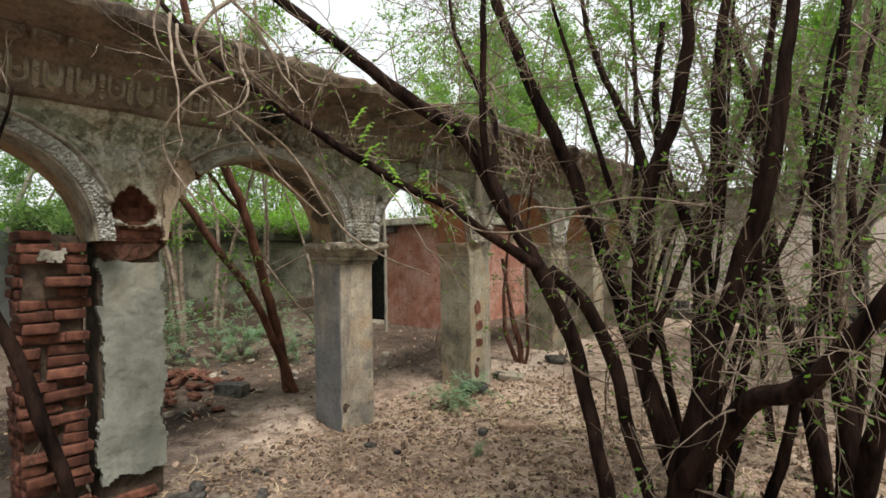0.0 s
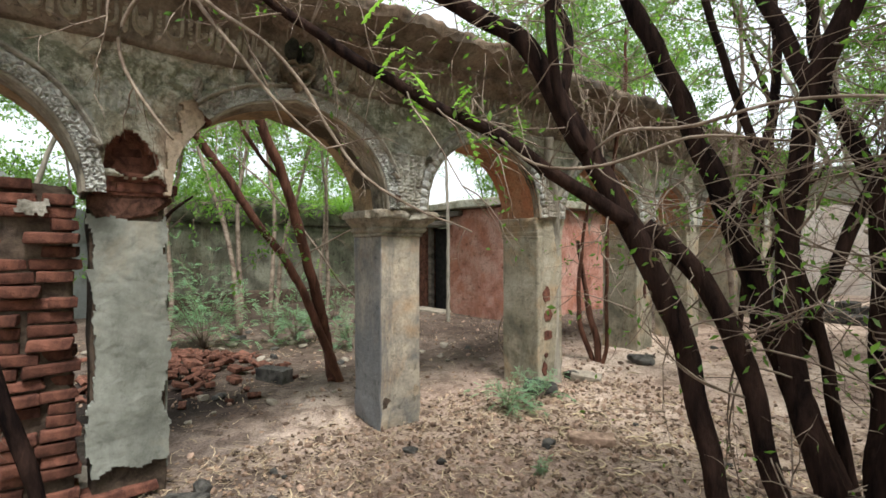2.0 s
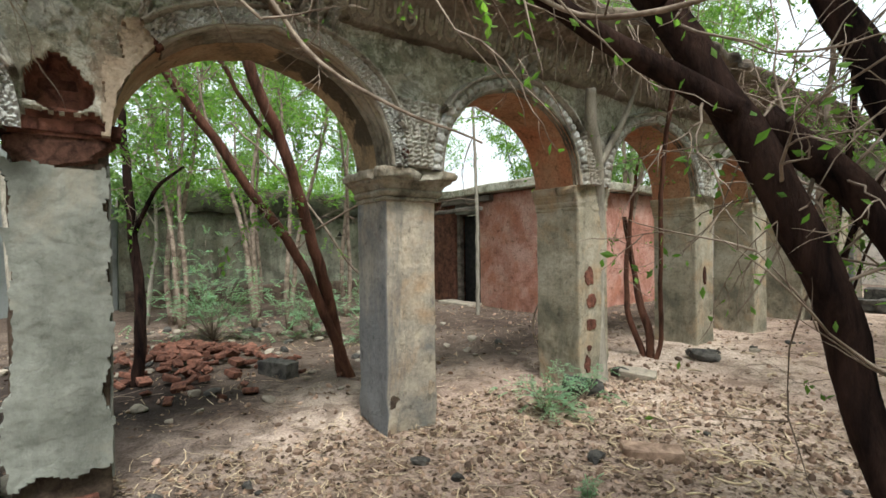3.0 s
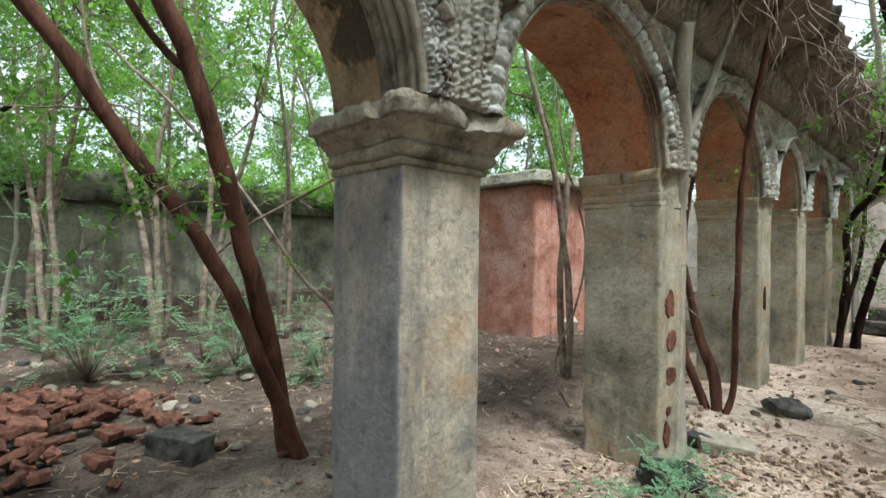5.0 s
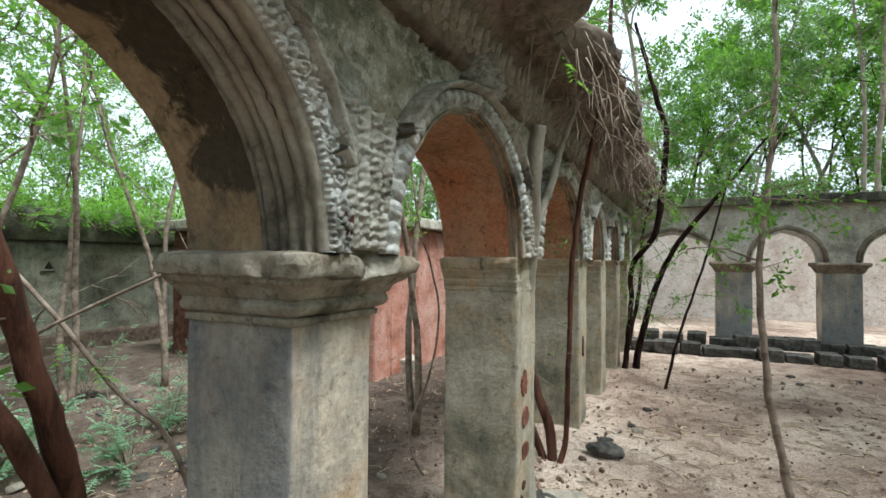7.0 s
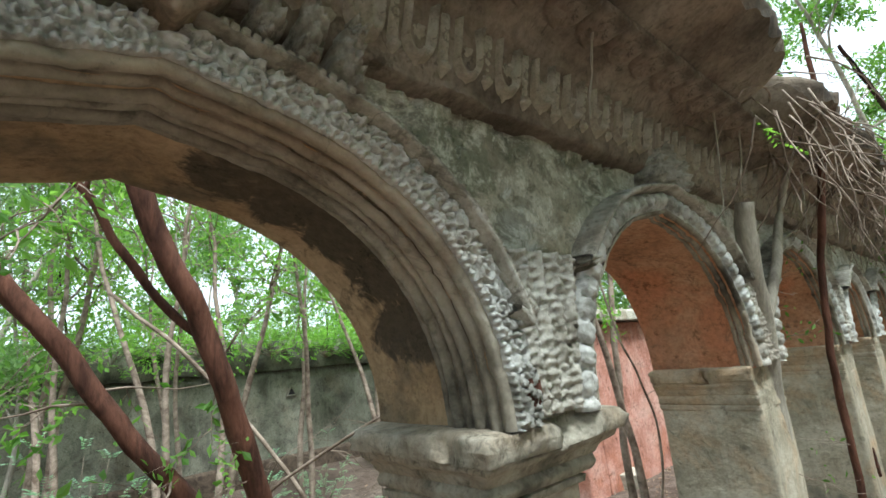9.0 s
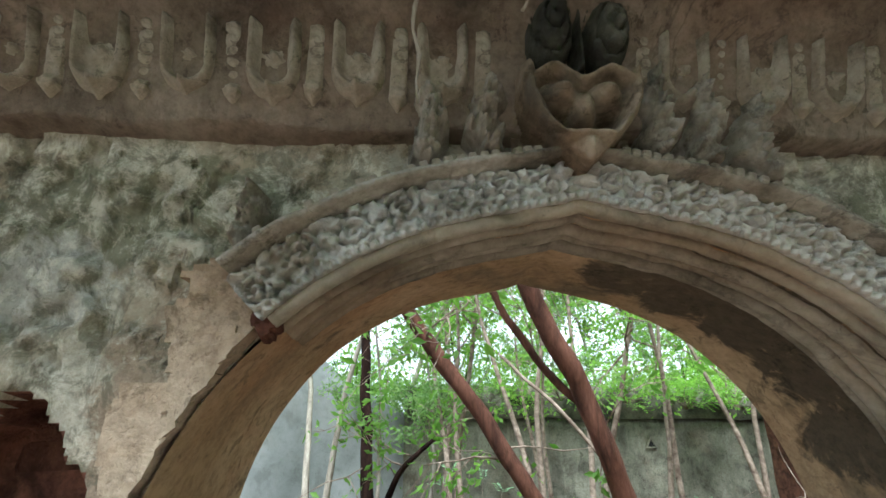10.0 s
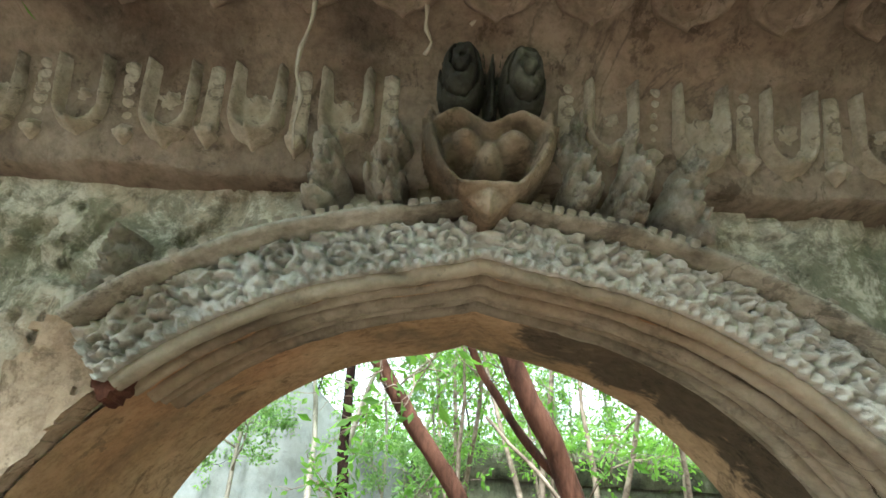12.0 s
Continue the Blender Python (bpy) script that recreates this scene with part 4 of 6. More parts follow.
def brick_stack():
    st = empty("brick_stack", "ruined stack of red bricks with crumbling mortar", "masonry", at=(-3.42, 1.12, 0))
    inv = Matrix.Translation(-st.location)
    bm = box_bm(-3.62, -3.29, 0.985, 1.255, -0.1, 1.64, 0.02, 10, 0.02, 8.0, 8.0, 0.008)
    bm.transform(inv)
    part("core", bm, M["mortar"], st, "crumbling earth mortar", True)
    z, k = 0.03, 0
    while z < 1.67:
        cut = 1.115 + rng.uniform(-0.05, 0.05)
        for y, l in ((0.5 * (0.965 + cut), cut - 0.975), (0.5 * (cut + 1.275), 1.265 - cut)):
            if rng.random() < 0.88:
                lay("brick", st, -3.32 + rng.uniform(-0.035, 0.02), y, z, 0.024, 0.2, l / 0.165)
        for x in (-3.42, -3.56):
            lay("brick", st, x, 1.03, z, 0.01, 0.06, 0.8)
        z += 0.062 + rng.uniform(-0.004, 0.006)
        k += 1
    ragged("plaster_scrap", 1.04, 1.17, 1.47, 1.56, -3.222, 0.03, M["stucco"], st, "pale scrap of plaster", 0.03, 9.0, 6.0)


brick_stack()

M["tan"] = plaster("tan", (0.44, 0.355, 0.265), (0.355, 0.275, 0.195), (0.20, 0.15, 0.10), (0.45, 0.30, 0.19), 0.4, 0.2, mottle=0.3)
for k, (y, z, ry, rz) in enumerate([(4.885, 0.87, 0.068, 0.08), (4.90, 0.67, 0.07, 0.075), (4.90, 0.48, 0.07, 0.06), (4.87, 0.29, 0.03, 0.03), (4.85, 0.16, 0.04, 0.07), (6.72, 0.8, 0.04, 0.09)]):
    scar("plaster_gap", y, z, ry, rz, FRONT - 0.004, M["brick_dark"], "dark red brick showing through lost plaster", 0.009, k * 2.3)
for y0, y1, z0, z1, x, m, sd in [(1.64, 1.90, 1.60, 1.97, 0.030, "tan", 2.0), (1.715, 1.875, 1.84, 2.15, 0.040, "tan", 5.0), (1.80, 1.93, 1.86, 2.03, 0.048, "tan", 8.0)]:
    ragged("plaster_skin", y0, y1, z0, z1, FRONT + x, 0.05, M[m], wall_arcade, "ragged skin of old plaster standing off the wall", 0.040, 8.0, sd, True)
scar("plaster_gap", 1.862, 2.045, 0.024, 0.04, FRONT + 0.035, M["brick_dark"], "broken brick in the end of the stucco band", 0.010, 7.7)
scar("plaster_gap", 3.11, 0.14, 0.05, 0.085, -3.265, M["mortar"], "dark gap in fallen plaster", 0.003, 3.3)
scar("plaster_gap", 3.37, 0.22, 0.03, 0.05, -3.265, M["tan"], "gap in fallen plaster", 0.003, 5.3)


# ---- stucco ornament over the arch ----
def relief(name, y0, y1, z0, z1, height, material, label, step=0.005, x=None):
    """A carved panel: height(u, w) in metres over u across and w up, both -1 to 1; None leaves a hole."""
    ny, nz = int((y1 - y0) / step), int((z1 - z0) / step)
    s, ids = Soup(), {}
    base = FRONT if x is None else x
    for i in range(ny + 1):
        for j in range(nz + 1):
            y, z = y0 + (y1 - y0) * i / ny, z0 + (z1 - z0) * j / nz
            h = height(-1 + 2 * i / ny, -1 + 2 * j / nz)
            edge = i in (0, ny) or j in (0, nz)
            ids[i, j] = len(s.v)
            if h is None or edge:
                h = -0.03
            else:
                h += 0.004 * fuzz(y, z, 2.0, 60) + 0.004 * fuzz(y, z, 8.0, 22)
            s.v.append(Vector((base + h, y, z)))
    for i in range(ny):
        for j in range(nz):
            s.f.append((ids[i, j], ids[i + 1, j], ids[i + 1, j + 1], ids[i, j + 1]))
    return s.make(name, material, wall_arcade, label)


def bump_at(u, w, cu, cw, ru, rw):
    return math.exp(-((u - cu) / ru) ** 2 - ((w - cw) / rw) ** 2)


def mask_face(u, w):
    """Heart-shaped lion face: a raised jaw rim, two round eyes under a brow, nose between dark hollows, pointed chin."""
    a = abs(u)
    half = 0.97 if w > 0.55 else 0.97 * max(0.0, 1 - ((0.55 - w) / 1.5) ** 2.0)
    if w < -0.62:
        half = 0.36 * max(0.0, (w + 1.0) / 0.38) ** 0.8
    if w > 0.80 - 0.10 * math.cos(u * 9):
        return None
    if a > half:
        return None
    rim = math.exp(-((a - half * 0.86) / 0.13) ** 2) if w > -0.62 else 0.0
    jaw = math.exp(-((w + 0.56) / 0.13) ** 2) * (1 if a < half else 0)
    brow = math.exp(-((w - 0.62 + 0.12 * math.cos(u * 7)) / 0.14) ** 2)
    eye = 1.15 * bump_at(a, w, 0.34, 0.27, 0.26, 0.24)
    nose = bump_at(a, w, 0.0, 0.05, 0.20, 0.34)
    chin = 0.9 if w < -0.62 else 0.0
    h = max(rim, jaw, brow * 0.95, eye, nose * 0.85, chin * (1 - a / max(0.05, half) * 0.6))
    hole = bump_at(a, w, 0.46, -0.16, 0.20, 0.22) + 0.8 * bump_at(a, w, 0.0, -0.34, 0.22, 0.12)
    return 0.038 + 0.046 * h - 0.050 * min(1.0, hole) * (1 - 0.8 * max(rim, jaw))


def mask_crest(u, w):
    """Two curled manes with a pleated fan standing between them."""
    a = abs(u)
    fan = a < 0.20 + 0.12 * w and w < 0.95 - 0.5 * a
    d = math.hypot((a - 0.55) / 0.44, (w + 0.12) / 0.80)
    if d < 1:
        an = math.atan2(w + 0.12, a - 0.45)
        coil = (d * 2.6 - an / (2 * math.pi)) % 1.0
        return 0.02 + 0.085 * math.sqrt(1 - d * d) - (0.022 if coil < 0.25 else 0.0) + 0.008 * fuzz(a, w, 1.0, 6.0)
    if fan:
        return 0.050 + 0.014 * math.cos(u * 36)
    return None


M["mask"] = plaster("mask", (0.36, 0.30, 0.225), (0.26, 0.205, 0.145), (0.10, 0.085, 0.062), (0.30, 0.19, 0.115), 0.5, 0.3, broad=5.0)
M["mask_mould"] = plaster("mask_mould", (0.15, 0.155, 0.125), (0.075, 0.078, 0.062), (0.03, 0.03, 0.025), (0.10, 0.085, 0.06), 0.4, 0.3, broad=5.0)
relief("mask_face", 2.258, 2.478, 2.285, 2.485, mask_face, M["mask"], "stucco lion-mask keystone with hollow cheeks", 0.003, FRONT + 0.055)
relief("mask_crest", 2.278, 2.462, 2.462, 2.635, mask_crest, M["mask_mould"], "blackened curled mane above the lion mask", 0.003, FRONT + 0.065)


def scroll_height(seed, flip):
    """An upright acanthus bracket: a curling spine with lobed, pierced leaves on both sides."""
    def h(u, w):
        mid = 0.22 * math.sin(w * 3.4 + seed) * flip
        half = (0.70 + 0.16 * math.sin(w * 13 + seed * 2)) * math.sqrt(max(0.0, 1 - abs(w) ** 3))
        a = u - mid
        if abs(a) > half:
            return None
        t = abs(a) / half
        lobes = math.sin(w * 19 + (3.0 if a > 0 else 0.0) + 3.5 * t)
        deep = -0.030 if (t > 0.28 and lobes < -0.35) else 0.0
        return 0.085 * (1 - 0.55 * t * t) + 0.016 * lobes * t + deep + 0.030 * fuzz(u + seed, w, 0, 3.2) + 0.014 * fuzz(u, w + seed, 4, 9.0)
    return h


def scroll_height(seed, flip):
    def h(u, w):
        mid = 0.16 * math.sin(w * 3.6 + seed)
        half = (0.74 + 0.12 * math.sin(w * 9 + seed * 2)) * math.sqrt(max(0.0, 1 - abs(w) ** 3))
        a = (u - mid * flip)
        if abs(a) > half:
            return None
        t = abs(a) / half
        return 0.07 * (1 - 0.6 * t * t) + 0.03 * fuzz(u + seed, w, 0, 3.2) + 0.018 * fuzz(u, w + seed, 4, 7.5)
    return h


for y, z, h, w, fl, sd in [(2.110, 2.375, 0.14, 0.075, 1, 1.0), (2.212, 2.395, 0.15, 0.085, -1, 2.0), (2.515, 2.41, 0.17, 0.085, 1, 3.0), (2.600, 2.385, 0.17, 0.080, -1, 4.0), (2.685, 2.355, 0.17, 0.080, 1, 5.0),
                           (1.815, 2.20, 0.14, 0.06, 1, 6.0), (4.08, 2.42, 0.17, 0.09, 1, 8.0), (3.97, 2.38, 0.14, 0.07, -1, 9.0), (4.19, 2.38, 0.14, 0.07, 1, 10.0)]:
    relief("leaf_scroll", y - w / 2, y + w / 2, z - h / 2, z + h / 2, scroll_height(sd, fl), M["stucco"], "weathered stucco leaf scroll", 0.003, FRONT + (0.03 if z > 2.3 else 0.0))


def spandrel_height(seed):
    def h(u, w):
        half = 0.80 + 0.18 * w
        if abs(u) > half:
            return None
        # upright stems with small paired leaves between them, pitted where the stucco has crumbled
        q = u / half * 2.5
        stem = math.exp(-((q - round(q)) / 0.17) ** 2)
        leaf = math.sin(w * 48 + 5.0 * abs(q - round(q)) + seed) * (1 - stem)
        pit = -0.016 if fuzz(u * 3 + seed, w * 3, 2.0, 3.4) + 0.5 * fuzz(u, w + seed, 5.0, 16) > 0.36 else 0.0
        return 0.034 + 0.016 * stem + 0.004 * (1 if leaf > 0.1 else -1) * (1 - stem) + pit + 0.008 * fuzz(u * 3 + seed, w * 6, 0, 2.5)
    return h


for k, (a, b) in enumerate([(3.06, 3.41), (4.76, 5.06), (6.56, 6.9)]):
    relief("stucco_panel", a, b, SPRING + 0.008, SPRING + 0.42, spandrel_height(k * 1.7), M["stucco_panel"], "pitted stucco leaf panel above a pillar")
scar("plaster_gap", 3.12, SPRING + 0.075, 0.035, 0.05, FRONT + 0.05, M["brick_dark"], "red brick showing through stucco", 0.012, 2.2)


# ---- trees ----
def twigs(soup, lines, count, reach=(0.25, 0.8), thick=0.004, rise=0.3, fork=2):
    """Bare twigs off the limbs; returns their tips and directions."""
    tips = []
    for _ in range(count):
        line = rng.choice(lines)
        i = rng.randrange(len(line) // 4, len(line))
        p = line[i].xyz
        d = (away() + Vector((0, 0, rise))).normalized()
        todo = [(p, d, rng.uniform(*reach), thick * rng.uniform(0.6, 1.4), fork)]
        while todo:
            p, d, l, r, n = todo.pop()
            pts = [(*p, r)]
            q = p.copy()
            k = 5
            for j in range(k):
                d = (d + away() * 0.28 + Vector((0, 0, -0.04))).normalized()
                q = q + d * l / k
                pts.append((*q, r * (1 - 0.75 * (j + 1) / k)))
                if n and rng.random() < 0.45:
                    todo.append((q.copy(), (d + away() * 0.9).normalized(), l * rng.uniform(0.35, 0.65), r * 0.6, n - 1))
                tips.append((q.copy(), d.copy()))
            soup.tube(pts, 4, 0)
    return tips


def leafy(soup, tips, per, size, spread, droop=0.2):
    for p, d in tips:
        for _ in range(per):
            dd = (d * 0.5 + away() + Vector((0, 0, -droop))).normalized()
            l = size * rng.uniform(0.6, 1.35)
            soup.leaf(p + away() * spread * rng.random(), dd, away(), l, l * 0.22)


def feather(soup, p, d, length, size):
    """A compound leaf: a row of leaflets on both sides of its stalk."""
    side = d.cross(Vector((0, 0, 1))).normalized()
    n = max(4, int(length / (size * 0.55)))
    for k in range(n):
        q = p + d * length * (k + 1) / n + Vector((0, 0, -0.25 * length * (k / n) ** 2))
        for s in (-1, 1):
            soup.leaf(q, (side * s + d * 0.5 + Vector((0, 0, -0.15))).normalized(), Vector((0, 0, 1)) + away() * 0.3, size * rng.uniform(0.8, 1.2), size * 0.26)


def tree(name, label, limbs, bark, twig_count, twig_mat, leaf_mat=None, per=0, size=0.03, reach=(0.25, 0.8), thick=0.004, sides=10, spread=0.05, group="", leaf_share=1.0, origin=None, girth=1.0):
    o = origin or limbs[0][0][:2] + (0.0,)
    t = empty(name, label, "tree", group, at=o)
    lines, n = [], 0
    for pts in limbs:
        pts = [(x, y, z, r * girth) for x, y, z, r in pts]
        s = Soup()
        lines.append(s.tube(pts, sides, 0.05, knots=0.16, seed=n * 3.7, wob=0.012))
        s.v = [v - Vector(o) for v in s.v]
        s.make("trunk" if n == 0 else "limb", M[bark], t)
        n += 1
    tw = Soup()
    tips = twigs(tw, lines, twig_count, reach, thick)
    tw.v = [Vector(v) - Vector(o) for v in tw.v]
    tagged(tw.make("twig_tangle", M[twig_mat], t), kind="stuff")
    if leaf_mat:
        lf = Soup()
        leafy(lf, [x for x in tips if rng.random() < leaf_share], per, size, spread)
        lf.v = [Vector(v) - Vector(o) for v in lf.v]
        tagged(lf.make("crown", M[leaf_mat], t, smooth=False), kind="stuff")
    return t


# the many-stemmed tree beside the path
tree("thorn_tree", "many-stemmed dark thorn tree with bare tangled twigs", [
    [(-0.80, 2.92, -0.06, 0.060), (-0.88, 2.92, 0.40, 0.050), (-1.00, 2.95, 0.85, 0.052), (-1.08, 2.91, 1.14, 0.060), (-1.18, 2.85, 1.39, 0.058), (-1.31, 2.77, 1.68, 0.060), (-1.41, 2.72, 1.90, 0.055), (-1.54, 2.66, 2.16, 0.052), (-1.76, 2.53, 2.34, 0.050), (-1.97, 2.37, 2.55, 0.046), (-2.14, 2.21, 2.74, 0.042), (-2.41, 1.94, 3.03, 0.034), (-2.7, 1.6, 3.4, 0.02)],
    [(-1.17, 2.81, 1.42, 0.040), (-1.36, 2.63, 1.59, 0.034), (-1.51, 2.46, 1.76, 0.032), (-1.67, 2.29, 1.87, 0.030), (-1.83, 2.10, 2.01, 0.028), (-2.00, 1.90, 2.19, 0.025), (-2.20, 1.67, 2.40, 0.022), (-2.38, 1.47, 2.65, 0.018), (-2.5, 1.3, 2.95, 0.012)],
    [(-0.62, 3.00, -0.05, 0.050), (-0.70, 3.01, 0.35, 0.042), (-0.79, 3.01, 0.64, 0.044), (-0.86, 3.03, 0.91, 0.046), (-0.99, 2.99, 1.21, 0.050), (-1.15, 2.89, 1.40, 0.055)],
    [(-1.30, 2.72, 1.68, 0.024), (-1.37, 2.66, 1.91, 0.026), (-1.38, 2.62, 2.19, 0.026), (-1.36, 2.61, 2.51, 0.024), (-1.35, 2.62, 2.83, 0.020), (-1.3, 2.6, 3.4, 0.014)],
    [(-1.41, 2.72, 1.90, 0.03), (-1.45, 2.85, 2.2, 0.026), (-1.62, 2.9, 2.5, 0.022), (-1.8, 2.9, 2.9, 0.018), (-1.9, 2.95, 3.4, 0.012)],
], "bark", 190, "twig", "leaf", 1, 0.03, (0.25, 0.7), 0.0042, 12, leaf_share=0.2, girth=0.76)
tree("thorn_tree", "leaning dark thorn tree with several stems", [
    [(-0.52, 3.31, -0.05, 0.075), (-0.57, 3.31, 0.23, 0.062), (-0.70, 3.29, 0.60, 0.056), (-0.83, 3.29, 0.93, 0.055), (-0.96, 3.29, 1.31, 0.055), (-1.11, 3.28, 1.75, 0.052), (-1.25, 3.24, 2.11, 0.050), (-1.39, 3.19, 2.46, 0.047), (-1.55, 3.15, 2.87, 0.040), (-1.68, 3.12, 3.26, 0.035), (-1.9, 3.1, 3.9, 0.022)],
    [(-0.50, 3.10, -0.05, 0.06), (-0.56, 3.10, 0.31, 0.055), (-0.68, 3.12, 0.65, 0.052), (-0.76, 3.15, 0.96, 0.048), (-0.77, 3.16, 1.29, 0.046), (-0.75, 3.17, 1.54, 0.045), (-0.69, 3.17, 1.89, 0.045), (-0.59, 3.18, 2.14, 0.042), (-0.54, 3.16, 2.37, 0.040), (-0.51, 3.17, 2.62, 0.034), (-0.5, 3.2, 3.3, 0.025)],
    [(-0.70, 3.17, 1.86, 0.036), (-0.83, 3.23, 2.17, 0.030), (-0.93, 3.25, 2.38, 0.026), (-1.07, 3.30, 2.72, 0.022), (-1.2, 3.4, 3.2, 0.014)],
    [(-0.60, 3.05, -0.05, 0.08), (-0.52, 3.01, 0.42, 0.070), (-0.44, 3.03, 0.78, 0.065), (-0.38, 3.04, 1.08, 0.060), (-0.31, 3.05, 1.32, 0.055), (-0.23, 3.06, 1.60, 0.050), (-0.15, 3.07, 1.92, 0.045), (-0.11, 3.12, 2.26, 0.035), (-0.05, 3.2, 2.9, 0.025)],
    [(-0.56, 3.40, -0.05, 0.055), (-0.57, 3.46, 0.37, 0.050), (-0.57, 3.51, 0.94, 0.045), (-0.58, 3.56, 1.41, 0.045), (-0.64, 3.55, 1.67, 0.035), (-0.76, 3.57, 2.01, 0.030), (-0.81, 3.60, 2.44, 0.026), (-0.78, 3.66, 2.88, 0.020)],
    [(-0.57, 3.55, 1.38, 0.042), (-0.50, 3.63, 1.84, 0.050), (-0.50, 3.68, 2.25, 0.045), (-0.49, 3.73, 2.67, 0.038), (-0.4, 3.8, 3.4, 0.02)],
    [(-0.55, 2.96, 0.30, 0.06), (-0.48, 2.91, 0.47, 0.060), (-0.31, 2.85, 0.75, 0.055), (-0.18, 2.76, 0.91, 0.050), (0.0, 2.70, 1.03, 0.045), (0.3, 2.6, 1.5, 0.03)],
    [(-0.80, 3.29, 0.85, 0.03), (-0.62, 3.5, 1.5, 0.03), (-0.35, 3.7, 2.2, 0.026), (-0.2, 3.9, 3.0, 0.018)],
    [(-0.98, 3.29, 1.35, 0.026), (-0.95, 3.6, 1.9, 0.024), (-1.0, 3.8, 2.5, 0.02), (-1.1, 4.0, 3.3, 0.012)],
    [(-0.44, 3.35, -0.05, 0.04), (-0.40, 3.45, 0.6, 0.034), (-0.30, 3.5, 1.2, 0.03), (-0.28, 3.5, 1.9, 0.026), (-0.2, 3.6, 2.8, 0.016)],
], "bark", 260, "twig", "leaf", 1, 0.03, (0.25, 0.75), 0.0042, 12, leaf_share=0.2, girth=0.82)
tree("thorn_tree", "dense clump of thin dark stems and bare twigs", [
    [(0.02, 3.75, -0.05, 0.06), (0.05, 3.75, 0.5, 0.05), (0.0, 3.8, 1.1, 0.046), (-0.05, 3.9, 1.8, 0.04), (0.05, 4.0, 2.6, 0.03), (0.1, 4.1, 3.6, 0.018)],
    [(-0.02, 3.80, -0.05, 0.045), (-0.12, 3.9, 0.6, 0.04), (-0.28, 4.0, 1.3, 0.036), (-0.35, 4.1, 2.0, 0.03), (-0.5, 4.2, 2.9, 0.02)],
    [(0.06, 3.7, -0.05, 0.05), (0.15, 3.6, 0.6, 0.045), (0.3, 3.5, 1.3, 0.04), (0.4, 3.5, 2.1, 0.03), (0.6, 3.5, 3.0, 0.018)],
    [(-0.1, 4.5, -0.05, 0.04), (-0.15, 4.5, 0.8, 0.035), (-0.12, 4.6, 1.6, 0.03), (-0.2, 4.7, 2.6, 0.02)],
    [(0.0, 4.5, -0.05, 0.035), (0.1, 4.55, 0.9, 0.03), (0.05, 4.6, 1.9, 0.026), (0.2, 4.7, 3.0, 0.016)],
    [(-0.45, 4.9, 0.05, 0.03), (-0.5, 4.95, 0.9, 0.026), (-0.45, 5.0, 1.8, 0.022), (-0.55, 5.1, 2.8, 0.014)],
], "bark", 190, "twig", "leaf_far", 1, 0.035, (0.3, 0.9), 0.0045, 9, leaf_share=0.3)
fan = random.Random(21)
stems = []
for k in range(6):
    x, y = -0.45 + fan.uniform(-0.18, 0.22), 3.35 + fan.uniform(-0.2, 0.25)
    dx, dy, r = fan.uniform(-0.38, 0.30), fan.uniform(-0.10, 0.42), fan.uniform(0.016, 0.030)
    stems.append([(x + dx * z + 0.05 * fan.uniform(-1, 1), y + dy * z + 0.05 * fan.uniform(-1, 1), z, r * (1 - z / 4.6)) for z in (-0.05, 0.5, 1.1, 1.8, 2.6, 3.6)])
tree("thorn_tree", "fan of straight thin dark stems with bare twigs", stems, "bark", 70, "twig", "leaf", 1, 0.03, (0.25, 0.7), 0.004, 8, leaf_share=0.2)
tree("thorn_tree", "twin-stemmed reddish tree behind the arcade", [
    [(-4.70, 3.42, -0.05, 0.06), (-4.70, 3.37, 0.06, 0.050), (-4.66, 3.25, 0.66, 0.050), (-4.58, 3.02, 1.36, 0.046), (-4.50, 2.81, 1.94, 0.044), (-4.44, 2.58, 2.42, 0.043), (-4.40, 2.38, 3.05, 0.038), (-4.35, 2.2, 3.9, 0.030), (-4.3, 2.1, 4.8, 0.018)],
    [(-4.62, 3.44, -0.05, 0.05), (-4.62, 3.38, 0.09, 0.045), (-4.62, 3.14, 0.68, 0.040), (-4.62, 2.88, 1.20, 0.038), (-4.62, 2.60, 1.56, 0.036), (-4.62, 2.35, 1.94, 0.036), (-4.61, 2.10, 2.28, 0.034), (-4.60, 1.80, 2.75, 0.030), (-4.58, 1.5, 3.3, 0.025), (-4.5, 1.2, 4.0, 0.015)],
    [(-4.50, 2.82, 1.92, 0.018), (-4.56, 2.68, 2.06, 0.018), (-4.6, 2.52, 2.30, 0.018), (-4.6, 2.40, 2.52, 0.016), (-4.62, 2.25, 2.66, 0.014), (-4.7, 1.95, 2.95, 0.009)],
    [(-4.6, 2.40, 2.52, 0.010), (-4.58, 2.42, 2.9, 0.008), (-4.55, 2.45, 3.4, 0.004)],
], "bark_red", 30, "twig", "leaf", 2, 0.05, (0.3, 0.8), 0.005, 12, leaf_share=0.5)
tree("sapling", "thin dark leaning sapling by the brick stack", [
    [(-2.88, 1.18, -0.02, 0.034), (-2.91, 1.13, 0.24, 0.030), (-2.92, 1.01, 0.69, 0.034), (-2.97, 0.92, 1.03, 0.032), (-2.98, 0.81, 1.33, 0.028), (-3.03, 0.72, 1.60, 0.026), (-3.07, 0.66, 1.78, 0.024), (-3.03, 0.55, 2.08, 0.020), (-2.85, 0.43, 2.45, 0.015)],
    [(-2.98, 0.82, 1.31, 0.014), (-2.95, 0.80, 1.6, 0.012), (-2.9, 0.83, 1.95, 0.009), (-2.8, 0.9, 2.3, 0.006)],
], "bark", 6, "twig", sides=9)
